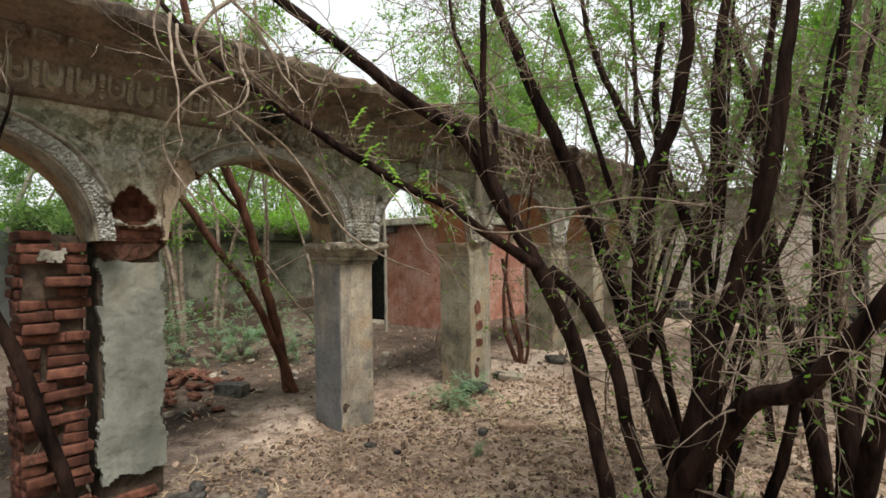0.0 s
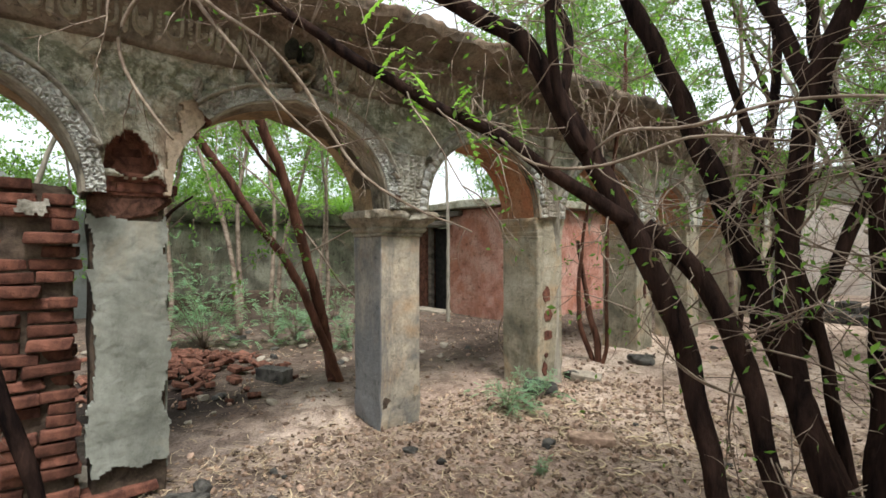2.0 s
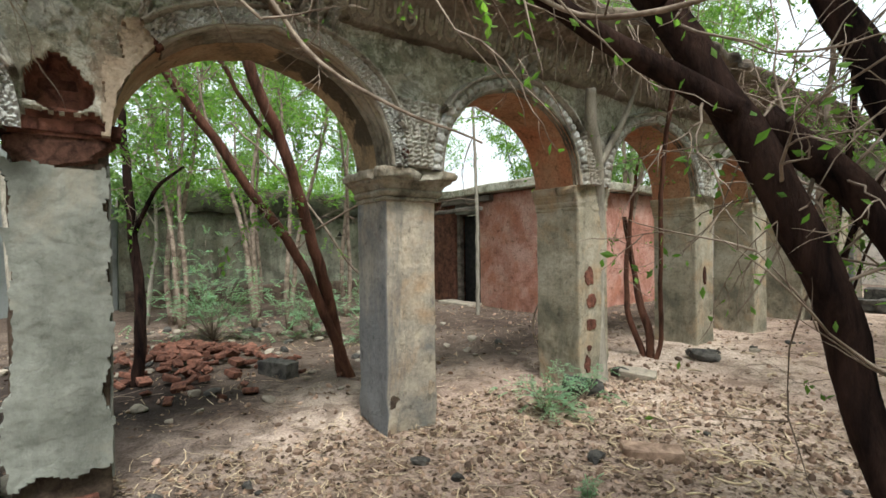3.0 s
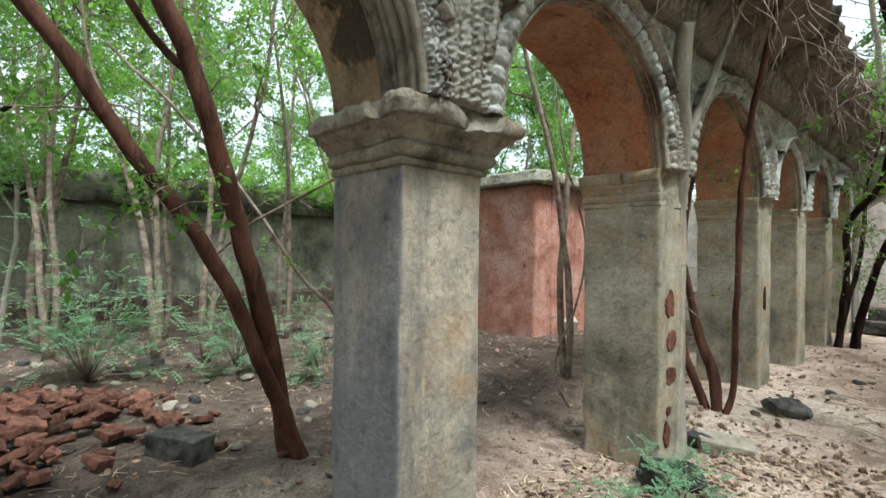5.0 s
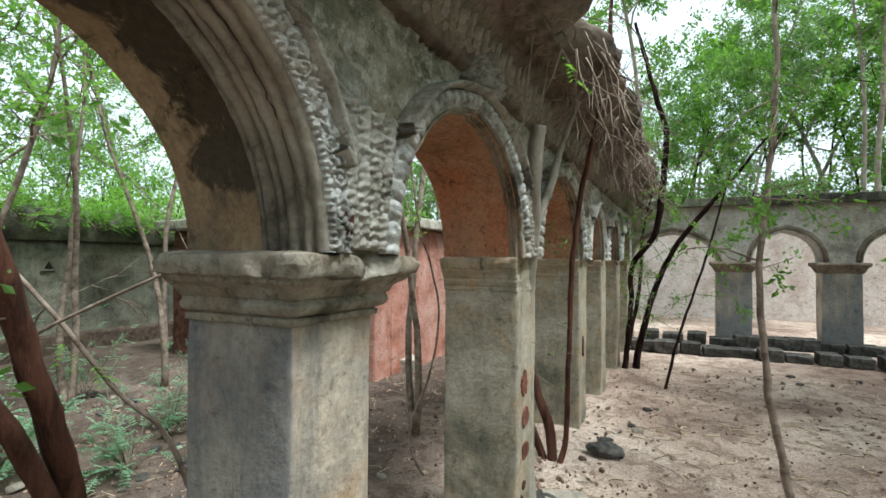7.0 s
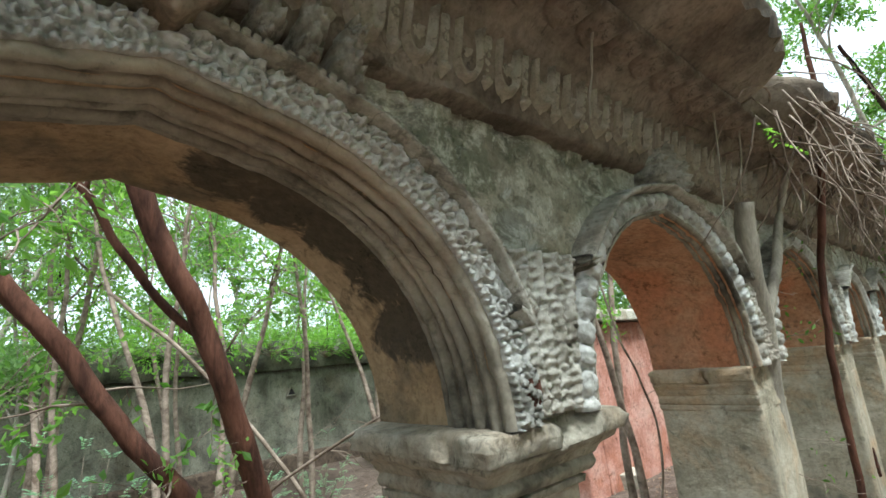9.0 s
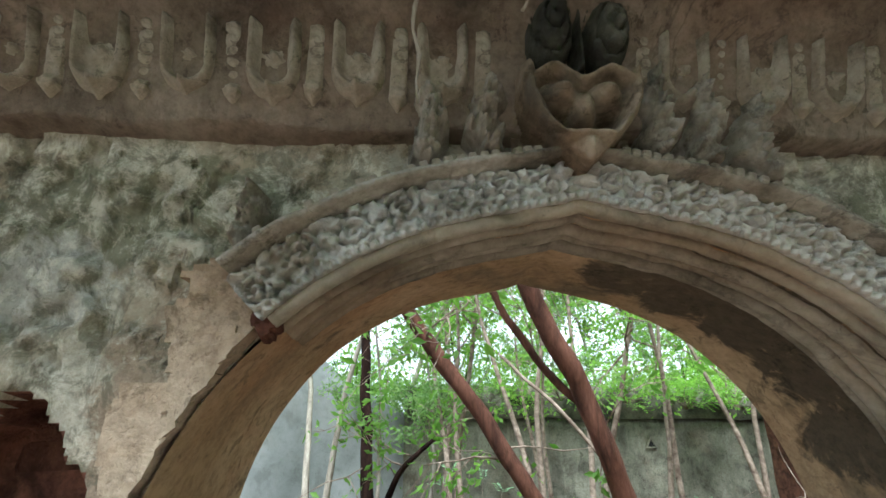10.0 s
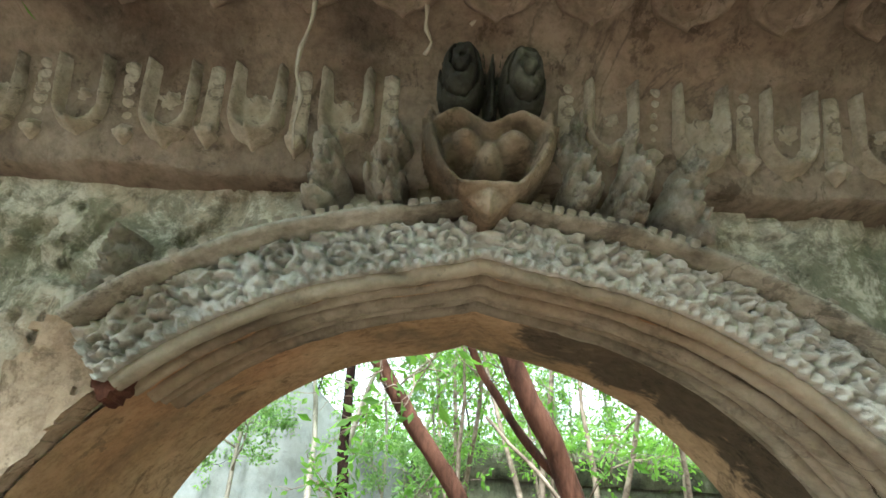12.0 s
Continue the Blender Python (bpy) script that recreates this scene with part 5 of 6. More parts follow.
tree("sapling", "dark slender trunk behind the broken pier", [
    [(-5.34, 1.86, -0.05, 0.05), (-5.30, 1.90, 0.6, 0.042), (-5.35, 1.85, 1.3, 0.036), (-5.40, 1.80, 2.0, 0.030), (-5.45, 1.75, 2.8, 0.025), (-5.5, 1.6, 3.8, 0.015)],
    [(-5.35, 1.85, 1.2, 0.02), (-5.2, 2.0, 1.6, 0.016), (-5.1, 2.2, 1.8, 0.01)],
], "bark", 18, "twig", "leaf", 2, 0.05, leaf_share=0.5)
tree("sapling", "clump of thin stems growing beside a pillar", [
    [(-3.31, 5.85, -0.02, 0.030), (-3.41, 5.83, 0.25, 0.030), (-3.48, 5.82, 0.45, 0.028), (-3.52, 5.85, 0.78, 0.024), (-3.52, 5.90, 1.28, 0.020), (-3.45, 5.95, 1.9, 0.014)],
    [(-3.27, 5.86, -0.02, 0.035), (-3.30, 5.87, 0.3, 0.040), (-3.40, 5.89, 0.58, 0.035), (-3.47, 5.91, 0.80, 0.028), (-3.6, 5.95, 1.4, 0.02)],
    [(-3.24, 5.83, -0.02, 0.025), (-3.17, 5.85, 0.26, 0.022), (-3.14, 5.81, 0.82, 0.020), (-3.11, 5.78, 1.50, 0.020), (-3.05, 5.75, 2.0, 0.020), (-2.94, 5.70, 2.48, 0.020), (-2.84, 5.67, 2.9, 0.018), (-2.8, 5.6, 3.5, 0.01)],
], "bark_red", 8, "twig", "leaf", 1, 0.04, (0.2, 0.5), leaf_share=0.3)
tree("sapling", "slender grey sapling standing in the courtyard", [
    [(-1.75, 5.79, 0.0, 0.026), (-1.87, 5.78, 0.64, 0.024), (-1.93, 5.78, 1.3, 0.021), (-1.92, 5.80, 1.7, 0.020), (-1.86, 5.80, 2.3, 0.018), (-1.83, 5.80, 2.8, 0.016), (-1.84, 5.80, 3.6, 0.012)],
], "twig", 22, "twig", "leaf", 2, 0.05, (0.3, 0.9), 0.005, 9, leaf_share=0.6)
tree("sapling", "thin leaning stick-like sapling", [[(-2.58, 8.45, 0.05, 0.018), (-2.40, 8.46, 0.8, 0.015), (-2.13, 8.40, 1.68, 0.013), (-1.9, 8.3, 2.6, 0.008)]], "bark", 5, "twig", "leaf", 2, 0.05)
tree("thorn_tree", "crooked dark trunk at the end of the arcade", [
    [(-3.15, 9.42, 0.0, 0.05), (-3.10, 9.42, 0.2, 0.040), (-3.03, 9.34, 1.00, 0.035), (-3.00, 9.25, 1.53, 0.035), (-2.71, 9.17, 1.97, 0.040), (-2.61, 9.08, 2.64, 0.040), (-2.56, 8.98, 3.23, 0.035), (-2.71, 8.87, 3.84, 0.030), (-2.9, 8.6, 4.6, 0.018)],
    [(-2.98, 9.56, 0.05, 0.055), (-2.94, 9.56, 0.37, 0.045), (-2.77, 9.47, 1.07, 0.040), (-2.51, 9.39, 1.72, 0.035), (-2.13, 9.29, 2.25, 0.030), (-1.80, 9.18, 2.65, 0.020), (-1.4, 9.1, 3.2, 0.012)],
    [(-3.1, 9.5, 0.3, 0.03), (-2.95, 9.7, 1.2, 0.026), (-2.9, 9.8, 2.0, 0.02), (-2.7, 9.9, 3.0, 0.012)],
], "bark", 70, "twig", "leaf", 2, 0.045, (0.3, 0.9), 0.005, 10, leaf_share=0.5)
tree("dead_post", "pale thin dead trunk standing upright", [[(-6.50, 6.40, -0.05, 0.032), (-6.51, 6.41, 1.0, 0.030), (-6.49, 6.38, 2.1, 0.026), (-6.52, 6.35, 3.3, 0.02)]], "bark_pale", 3, "twig")
tree("aerial_root", "smooth grey root growing down a pillar face", [
    [(-3.24, 5.04, -0.05, 0.075), (-3.25, 5.05, 0.3, 0.06), (-3.255, 5.06, 0.9, 0.055), (-3.24, 5.04, 1.45, 0.055), (-3.18, 4.95, 1.85, 0.052), (-3.14, 4.83, 2.12, 0.048), (-3.09, 4.78, 2.35, 0.04)],
    [(-3.19, 4.98, 1.75, 0.03), (-3.12, 5.15, 2.05, 0.026), (-3.08, 5.3, 2.35, 0.02), (-2.95, 5.3, 2.65, 0.014)],
], "bark_pale", 4, "twig", reach=(0.2, 0.4))


def dead_branch(pts):
    s = Soup()
    line = s.tube(pts, 6, 0.05, knots=0.2, wob=0.01)
    twigs(s, [line], 4, (0.12, 0.35), 0.0028, 0.0, 1)
    o = Vector(pts[0][:3])
    s.v = [Vector(v) - o for v in s.v]
    ob = s.make("dead_branch", M["twig"])
    ob.location = o
    tagged(ob, "dry grey dead branch hanging from the tree", "branch", "dead branches")


for pts in [
    [(-2.20, 1.67, 2.40, 0.008), (-2.15, 1.45, 2.25, 0.008), (-2.25, 1.35, 2.05, 0.007), (-2.22, 1.42, 1.85, 0.006), (-2.15, 1.50, 1.70, 0.004)],
    [(-2.38, 1.47, 2.65, 0.008), (-2.25, 1.45, 2.42, 0.009), (-2.12, 1.65, 2.20, 0.008), (-2.0, 1.85, 2.02, 0.008), (-1.95, 2.0, 1.78, 0.007), (-1.83, 2.15, 1.56, 0.006), (-1.62, 2.45, 1.38, 0.003)],
    [(-2.41, 1.94, 3.03, 0.010), (-2.33, 1.62, 2.75, 0.010), (-2.25, 1.50, 2.45, 0.009), (-2.15, 1.65, 2.15, 0.008), (-2.03, 1.82, 1.88, 0.006), (-1.92, 1.98, 1.70, 0.004)],
    [(-4.05, 5.27, -0.02, 0.011), (-4.15, 5.21, 0.2, 0.010), (-4.14, 5.21, 0.44, 0.010), (-4.04, 5.28, 0.75, 0.009), (-3.98, 5.31, 1.16, 0.008), (-4.03, 5.28, 1.52, 0.008), (-4.12, 5.23, 1.9, 0.008), (-4.2, 5.2, 2.5, 0.006)],
    [(-5.16, 2.56, 2.22, 0.009), (-5.00, 2.87, 1.89, 0.010), (-4.81, 3.16, 1.46, 0.010), (-4.60, 3.40, 1.00, 0.011), (-4.42, 3.52, 0.78, 0.012), (-4.2, 3.6, 0.3, 0.012), (-4.1, 3.65, -0.02, 0.014)],
    [(-4.88, 3.0, 1.08, 0.007), (-4.69, 3.19, 1.30, 0.008), (-4.50, 3.37, 1.44, 0.008), (-4.3, 3.52, 1.55, 0.006), (-4.1, 3.65, 1.6, 0.004)],
    [(-1.51, 2.46, 1.76, 0.006), (-1.35, 2.5, 1.62, 0.006), (-1.15, 2.62, 1.60, 0.006), (-0.9, 2.7, 1.66, 0.005), (-0.65, 2.75, 1.62, 0.003)],
    [(-1.31, 2.77, 1.68, 0.007), (-1.10, 2.70, 1.72, 0.006), (-0.9, 2.72, 1.70, 0.006), (-0.65, 2.78, 1.74, 0.005), (-0.35, 2.8, 1.68, 0.003)],
]:
    dead_branch(pts)


for k in range(11):
    p = Vector((rng.uniform(-2.55, -1.7), rng.uniform(1.35, 1.75), rng.uniform(2.45, 3.0)))
    d = Vector((rng.uniform(0.0, 0.5), rng.uniform(-0.15, 0.15), -0.8)).normalized()
    pts, n = [], 7
    l = rng.uniform(0.5, 1.0)
    for j in range(n):
        pts.append((p.x, p.y, p.z, 0.008 * (1 - 0.1 * j)))
        d = (d + away() * 0.3 + Vector((0.08, 0, 0))).normalized()
        p = p + d * l / n
        p.y, p.z = min(p.y, 1.85), max(p.z, 1.6)
    dead_branch(pts)


def wild_tree(name, label, height, bark, leaf_mat, seed, leaves, size, stems=1, crown_from=0.35, spread=1.3, thick=0.045):
    """A slender wild tree: leaning stems, forking limbs, and a loose crown of single leaves."""
    global rng
    keep, rng = rng, random.Random(seed)
    t = empty(name, label, "tree", "wild trees")
    tips, wood, lf = [], Soup(), Soup()
    for s in range(stems):
        d = Vector((rng.uniform(-0.22, 0.22), rng.uniform(-0.22, 0.22), 1)).normalized()
        p = Vector((rng.uniform(-0.15, 0.15) * (stems > 1), rng.uniform(-0.15, 0.15) * (stems > 1), -0.08))
        h = height * rng.uniform(0.8, 1.05)
        pts, n = [], 9
        for k in range(n + 1):
            pts.append((*p, thick * (1 - 0.8 * k / n)))
            d = (d + away() * 0.13 + Vector((0, 0, 0.05))).normalized()
            p = p + d * h / n
        line = wood.tube(pts, 7, 0.25, knots=0.12, seed=seed + s, wob=0.02)
        m = len(line)
        for b in range(9):
            i = rng.randrange(int(m * crown_from), m)
            q, dd = line[i].xyz, (away() + Vector((0, 0, 0.35))).normalized()
            l = spread * rng.uniform(0.5, 1.1)
            bp, w = [(*q, line[i].w * 0.6)], 5
            for k in range(w):
                dd = (dd + away() * 0.3 + Vector((0, 0, 0.03))).normalized()
                q = q + dd * l / w
                bp.append((*q, line[i].w * 0.6 * (1 - 0.8 * (k + 1) / w)))
                for _ in range(2):
                    e = (dd + away() * 1.1).normalized()
                    r = q + e * l * rng.uniform(0.2, 0.45)
                    wood.tube([(*q, 0.006), (*r, 0.002)], 3, 0)
                    tips += [(q.lerp(r, 0.5), e), (r, e)]
            wood.tube(bp, 5, 0)
    per = max(1, leaves // max(1, len(tips)))
    leafy(lf, tips, per, size, 0.22, 0.25)
    wood.make("trunk", M[bark], t)
    tagged(lf.make("crown", M[leaf_mat], t, smooth=False), kind="stuff")
    rng = keep
    return t


KINDS = [
    wild_tree("wild_tree", "slender wild tree with a loose green crown", 6.5, "bark_pale", "leaf_far", 11, 8000, 0.075, 1, 0.35, 1.7),
    wild_tree("wild_tree", "slender wild tree with a bright green crown", 5.5, "bark", "leaf_bright", 12, 8000, 0.075, 2, 0.35, 1.5),
    wild_tree("wild_tree", "many-stemmed scrub tree with thin foliage", 5.0, "twig", "leaf_far", 13, 6500, 0.065, 3, 0.25, 1.3, 0.035),
    wild_tree("wild_tree", "low bushy wild tree with dense leaves", 3.4, "bark", "leaf_bright", 14, 6500, 0.08, 3, 0.1, 1.2, 0.035),
    wild_tree("wild_tree", "tall thin grey-barked wild tree", 7.5, "bark_pale", "leaf", 15, 8000, 0.08, 1, 0.4, 1.9, 0.06),
    wild_tree("wild_tree", "slender brown trunk with a high thin crown", 6.2, "twig", "leaf_bright", 16, 2600, 0.07, 2, 0.55, 1.3, 0.045),
    wild_tree("wild_tree", "dark thin trunk with a sparse high crown", 5.8, "bark", "leaf_far", 17, 4000, 0.07, 2, 0.45, 1.4, 0.04),
]
# first five places take the trees themselves, the rest are copies
PLACES = []
prng = random.Random(5)


def scatter(n, x0, x1, y0, y1, kinds, lo=0.85, hi=1.2):
    for _ in range(n):
        PLACES.append((prng.choice(kinds), prng.uniform(x0, x1), prng.uniform(y0, y1), prng.uniform(0, 360), prng.uniform(lo, hi)))


scatter(13, -19, -13.0, -3, 13, [1, 3, 4, 0])        # behind the boundary wall
scatter(4, -10.8, -6.3, 0.5, 6.2, [5], 0.8, 1.1)    # bare stems in the gallery
scatter(18, 1.6, 7.5, 4.8, 11.2, [0, 1, 2, 4, 2, 4])   # wood beyond the thorn trees
scatter(5, 0.2, 1.4, 5.6, 10.5, [5, 6], 0.8, 1.1)
scatter(6, 3.0, 8, 18.5, 23.0, [1, 0, 5, 4], 1.0, 1.4)
scatter(9, -7, 8, 18.8, 23.0, [1, 0, 4], 1.3, 1.7)
scatter(5, -12, -6.5, 11.2, 17, [0, 4], 0.9, 1.2)
scatter(4, -6.0, -4.2, 8.2, 12.5, [5, 5, 0], 0.9, 1.2)
scatter(10, 2.5, 8.0, -5.5, 4.0, [0, 1, 2, 4])
scatter(4, -9.0, -4.5, -5.5, -1.5, [0, 1, 5, 4], 0.8, 1.1)
PLACES += [(5, -7.7, 3.4, 40, 0.9), (5, -7.4, 3.75, 200, 0.85), (5, -8.6, 2.6, 10, 0.9), (5, -4.5, 5.9, 70, 0.8), (5, 0.0, 5.7, 0, 1.0), (1, -13.0, -1.0, 80, 1.0), (3, -13.2, 0.4, 150, 1.1)]
scatter(9, -16.5, -12.6, 0, 11, [3, 0, 4, 3])
scatter(6, -11.5, -7.0, 11.0, 14.5, [1, 3, 0])
scatter(9, -4, 7, 18.2, 21.5, [4, 0, 1], 1.1, 1.4)
scatter(7, -4.5, 4.0, 18.0, 20.0, [0, 4], 1.3, 1.7)
scatter(3, -14.2, -12.4, 2.5, 8.5, [3], 0.9, 1.1)
scatter(5, -11.0, -9.2, -0.8, 2.2, [4, 0], 0.75, 1.0)
used = set()
for k, x, y, a, sc in PLACES:
    m = pose(x, y, ground_height(x, y), 0, 0, a)
    if k in used:
        c = copy_thing(KINDS[k], m)
    else:
        used.add(k)
        KINDS[k].matrix_basis = m
        c = KINDS[k]
    c.scale = (sc, sc, sc)


# ---- shrubs and leaf sprays ----
def shrub(x, y, z, r, h, count, material, label, size=0.03, name="shrub", category="plant"):
    t = empty(name, label, category, at=(x, y, z))
    st, lf = Soup(), Soup()
    for _ in range(count):
        a = rng.uniform(0, 2 * math.pi)
        d = Vector((math.cos(a) * rng.uniform(0.2, 1), math.sin(a) * rng.uniform(0.2, 1), rng.uniform(0.5, 1.3))).normalized()
        l = rng.uniform(0.5, 1.1) * math.hypot(r, h)
        pts, q = [(0, 0, 0, 0.004)], Vector((0, 0, 0))
        for k in range(5):
            d = (d + away() * 0.25 + Vector((0, 0, -0.12))).normalized()
            q = q + Vector((d.x * l * r / max(r, h), d.y * l * r / max(r, h), d.z * l * h / max(r, h))) / 5
            pts.append((*q, 0.004 * (1 - 0.15 * (k + 1))))
            if k > 0:
                for _ in range(2):
                    feather(lf, q.copy(), (d + away() * 0.9).normalized(), size * 3.2, size)
        st.tube(pts, 4, 0)
    st.make("stalk_clump", M["twig"], t)
    tagged(lf.make("leaves", M[material], t, smooth=False), kind="stuff")


shrub(-2.95, 4.10, -0.02, 0.30, 0.30, 22, "leaf_blue", "small blue-green wild shrub on the courtyard floor", 0.022)
shrub(-3.0, 4.55, -0.02, 0.22, 0.22, 12, "leaf_blue", "small blue-green wild shrub beside a pillar foot", 0.022)
shrub(-7.15, 2.75, 0.0, 0.75, 1.25, 60, "leaf_blue", "pale green feathery bush in the gallery", 0.04)
shrub(-6.9, 3.9, 0.0, 0.5, 0.9, 30, "leaf_blue", "pale green feathery bush in the gallery", 0.04)
for x, y, z in [(-11.3, 3.4, 2.1), (-11.1, 4.6, 2.15), (-11.0, 5.7, 2.1), (-10.9, 6.7, 2.0), (-11.4, 2.4, 2.1), (-10.9, 7.7, 2.0)]:
    shrub(x, y, z, 0.95, 0.7, 32, "leaf_bright", "green creeper sprawling over the boundary wall", 0.055, "creeper")
for x, y, r, h in [(-6.0, 4.3, 0.35, 0.6), (-6.6, 5.0, 0.4, 0.8), (-8.3, 5.2, 0.5, 0.9)]:
    shrub(x, y, 0.0, r, h, 18, "leaf_blue", "small blue-green wild shrub in the gallery", 0.032)
shrub(-0.55, 2.75, -0.02, 0.2, 0.22, 10, "leaf_blue", "small blue-green seedling at the tree foot", 0.02)
shrub(-2.0, 3.35, -0.02, 0.08, 0.1, 5, "leaf_blue", "tiny blue-green seedling on bare earth", 0.014)


def leaf_spray(x, y, z, d, n, size, material):
    s = Soup()
    d = Vector(d).normalized()
    for k in range(n):
        q = d * 0.06 * k + away() * 0.04
        feather(s, q, (d + away() * 1.0 + Vector((0, 0, -0.4))).normalized(), size * 3.0, size)
    ob = s.make("leaf_spray", M[material], smooth=False)
    ob.location = (x, y, z)
    tagged(ob, "spray of fresh green compound leaves on a branch", "leaves", "leaf sprays", "stuff")


leaf_spray(-1.72, 2.14, 2.22, (0.1, 0.1, -1), 6, 0.042, "leaf_bright")
leaf_spray(-1.60, 2.42, 1.98, (0.1, -0.2, -0.6), 5, 0.036, "leaf_bright")
leaf_spray(-1.45, 2.45, 1.88, (0.2, 0, -0.6), 4, 0.03, "leaf")
leaf_spray(-3.02, 4.6, 2.75, (0.3, 0.2, -0.5), 5, 0.03, "leaf_bright")
leaf_spray(-4.78, 2.9, 1.5, (0.1, 0.3, -0.4), 5, 0.035, "leaf_bright")
leaf_spray(-4.7, 3.25, 1.25, (0.1, 0.3, -0.4), 4, 0.03, "leaf_bright")


# ---- stones, rubble and litter ----
def stone(x, y, size, material, label, name="stone", category="stone", group="", seed=0.0, flat=0.6, z=None):
    bm = bmesh.new()
    bmesh.ops.create_icosphere(bm, subdivisions=2, radius=1.0)
    planes = [(away(), rng.uniform(0.5, 0.8)) for _ in range(9)]
    for v in bm.verts:
        for nrm, lim in planes:
            over = v.co.dot(nrm) - lim
            if over > 0:
                v.co -= nrm * over
        q = v.co.copy()
        k = 1 + 0.20 * fuzz(q.x + seed, q.y, q.z, 1.1) + 0.10 * fuzz(q.x, q.y + seed, q.z, 3.0)
        m = max(abs(q.x), abs(q.y), abs(q.z))
        k *= 0.75 + 0.25 / max(0.58, m)
        v.co = Vector((q.x * size[0], q.y * size[1], q.z * size[2])) * k
    ob = part(name, bm, material)
    ob.location = (x, y, (ground_height(x, y) if z is None else z) + size[2] * 0.45)
    ob.rotation_euler = (rng.uniform(-0.15, 0.15), rng.uniform(-0.15, 0.15), rng.uniform(0, 6.3))
    return tagged(ob, label, category, group)


def block_stone(x, y, sx, sy, sz, turn, material, label, tip=0.0, z=None):
    bm = box_bm(-sx / 2, sx / 2, -sy / 2, sy / 2, -sz / 2, sz / 2, 0.012, 3, 0.012, x + y, 9, 0.004)
    ob = part("stone_block", bm, material)
    ob.location = (x, y, (ground_height(x, y) if z is None else z) + sz * 0.38)
    ob.rotation_euler = (tip, tip * 0.5, turn)
    return tagged(ob, label, "stone")


stone(-3.06, 4.72, (0.10, 0.12, 0.085), M["stone"], "dark rock at a pillar foot", seed=1)
stone(-3.18, 5.28, (0.13, 0.09, 0.06), M["stone"], "dark rock at a pillar foot", seed=2)
block_stone(-3.05, 5.30, 0.28, 0.16, 0.07, 0.5, M["pale_stone"], "pale broken stone slab beside a pillar", 0.15)
block_stone(-3.12, 4.62, 0.20, 0.16, 0.12, 0.9, M["stone"], "grey broken stone at a pillar foot", 0.3)
stone(-2.92, 6.12, (0.15, 0.10, 0.07), M["stone"], "dark flat rock in the courtyard", seed=3, z=0.08)
stone(-2.95, 6.35, (0.08, 0.05, 0.04), M["stone"], "dark flat rock in the courtyard", seed=4, z=0.08)
block_stone(-5.05, 2.92, 0.34, 0.16, 0.15, 0.5, M["stone"], "dark squared stone lying behind the arcade")
block_stone(-5.85, 7.75, 0.5, 0.24, 0.22, 0.8, M["pale_stone"], "pale broken stone beside the red wall", 0.2, 0.1)
block_stone(-3.62, 1.30, 0.20, 0.16, 0.09, 0.9, M["pale_stone"], "pale broken stone by the brick pier", 0.1)
block_stone(-3.05, 1.72, 0.22, 0.08, 0.045, 0.9, M["stone"], "thin dark stone on the earth")
stone(-2.81, 3.0, (0.07, 0.035, 0.028), M["stone"], "small dark stone on the earth", seed=5)
stone(-2.25, 3.71, (0.06, 0.04, 0.035), M["stone"], "small dark stone on the earth", seed=6)
block_stone(-2.12, 4.0, 0.30, 0.14, 0.06, 0.7, M["clod"], "half-buried brown stone in the earth")
stone(-2.55, 3.05, (0.035, 0.03, 0.025), M["stone"], "small dark stone on the earth", seed=8)
for k in range(105):
    a = rng.uniform(0, 1)
    x, y = rng.uniform(-3.15, -2.0), 0.5 + rng.gauss(0.75, 0.45)
    r = rng.uniform(0.02, 0.066)
    stone(x, y, (r, r * rng.uniform(0.7, 1.1), r * rng.uniform(0.6, 0.9)), M["stone"] if k % 5 else M["pale_stone"], "loose dark pebble by the brick pier", "pebble", "stone", "loose pebbles", k * 1.3)


def rubble_brick(x, y, z, s):
    ob = new("brick_fragment", rng.choice(BRICKS))
    ob.location = (x, y, z)
    ob.rotation_euler = (rng.uniform(-0.6, 0.6), rng.uniform(-0.5, 0.5), rng.uniform(0, 6.3))
    ob.scale = (s, s * rng.uniform(0.6, 1.1), s * rng.uniform(0.9, 1.4))
    tagged(ob, "broken red brick in a rubble heap", "brick", "brick rubble")


for k in range(170):
    x, y = rng.gauss(-5.9, 0.55), rng.gauss(2.25, 0.42)
    h = 0.16 * math.exp(-((x + 5.9) ** 2 / 0.5 + (y - 2.25) ** 2 / 0.3))
    rubble_brick(x, y, ground_height(x, y) + 0.02 + h * rng.uniform(0.5, 1.0), rng.uniform(0.35, 0.8))
for k in range(110):
    x, y = rng.uniform(-8.5, -4.2), rng.uniform(0.8, 5.5)
    r = rng.uniform(0.02, 0.07)
    stone(x, y, (r * 1.3, r, r * 0.7), M["pale_stone"] if k % 3 else M["stone"], "loose stone behind the arcade", "stone", "stone", "gallery stones", k * 2.1)
for k in range(36):
    x, y = rng.uniform(-3.1, 0.6), rng.uniform(4.2, 10.5)
    r = rng.uniform(0.015, 0.05)
    stone(x, y, (r * 1.3, r, r * 0.6), M["stone"] if k % 3 else M["pale_stone"], "loose stone in the courtyard", "stone", "stone", "courtyard stones", k * 2.9)

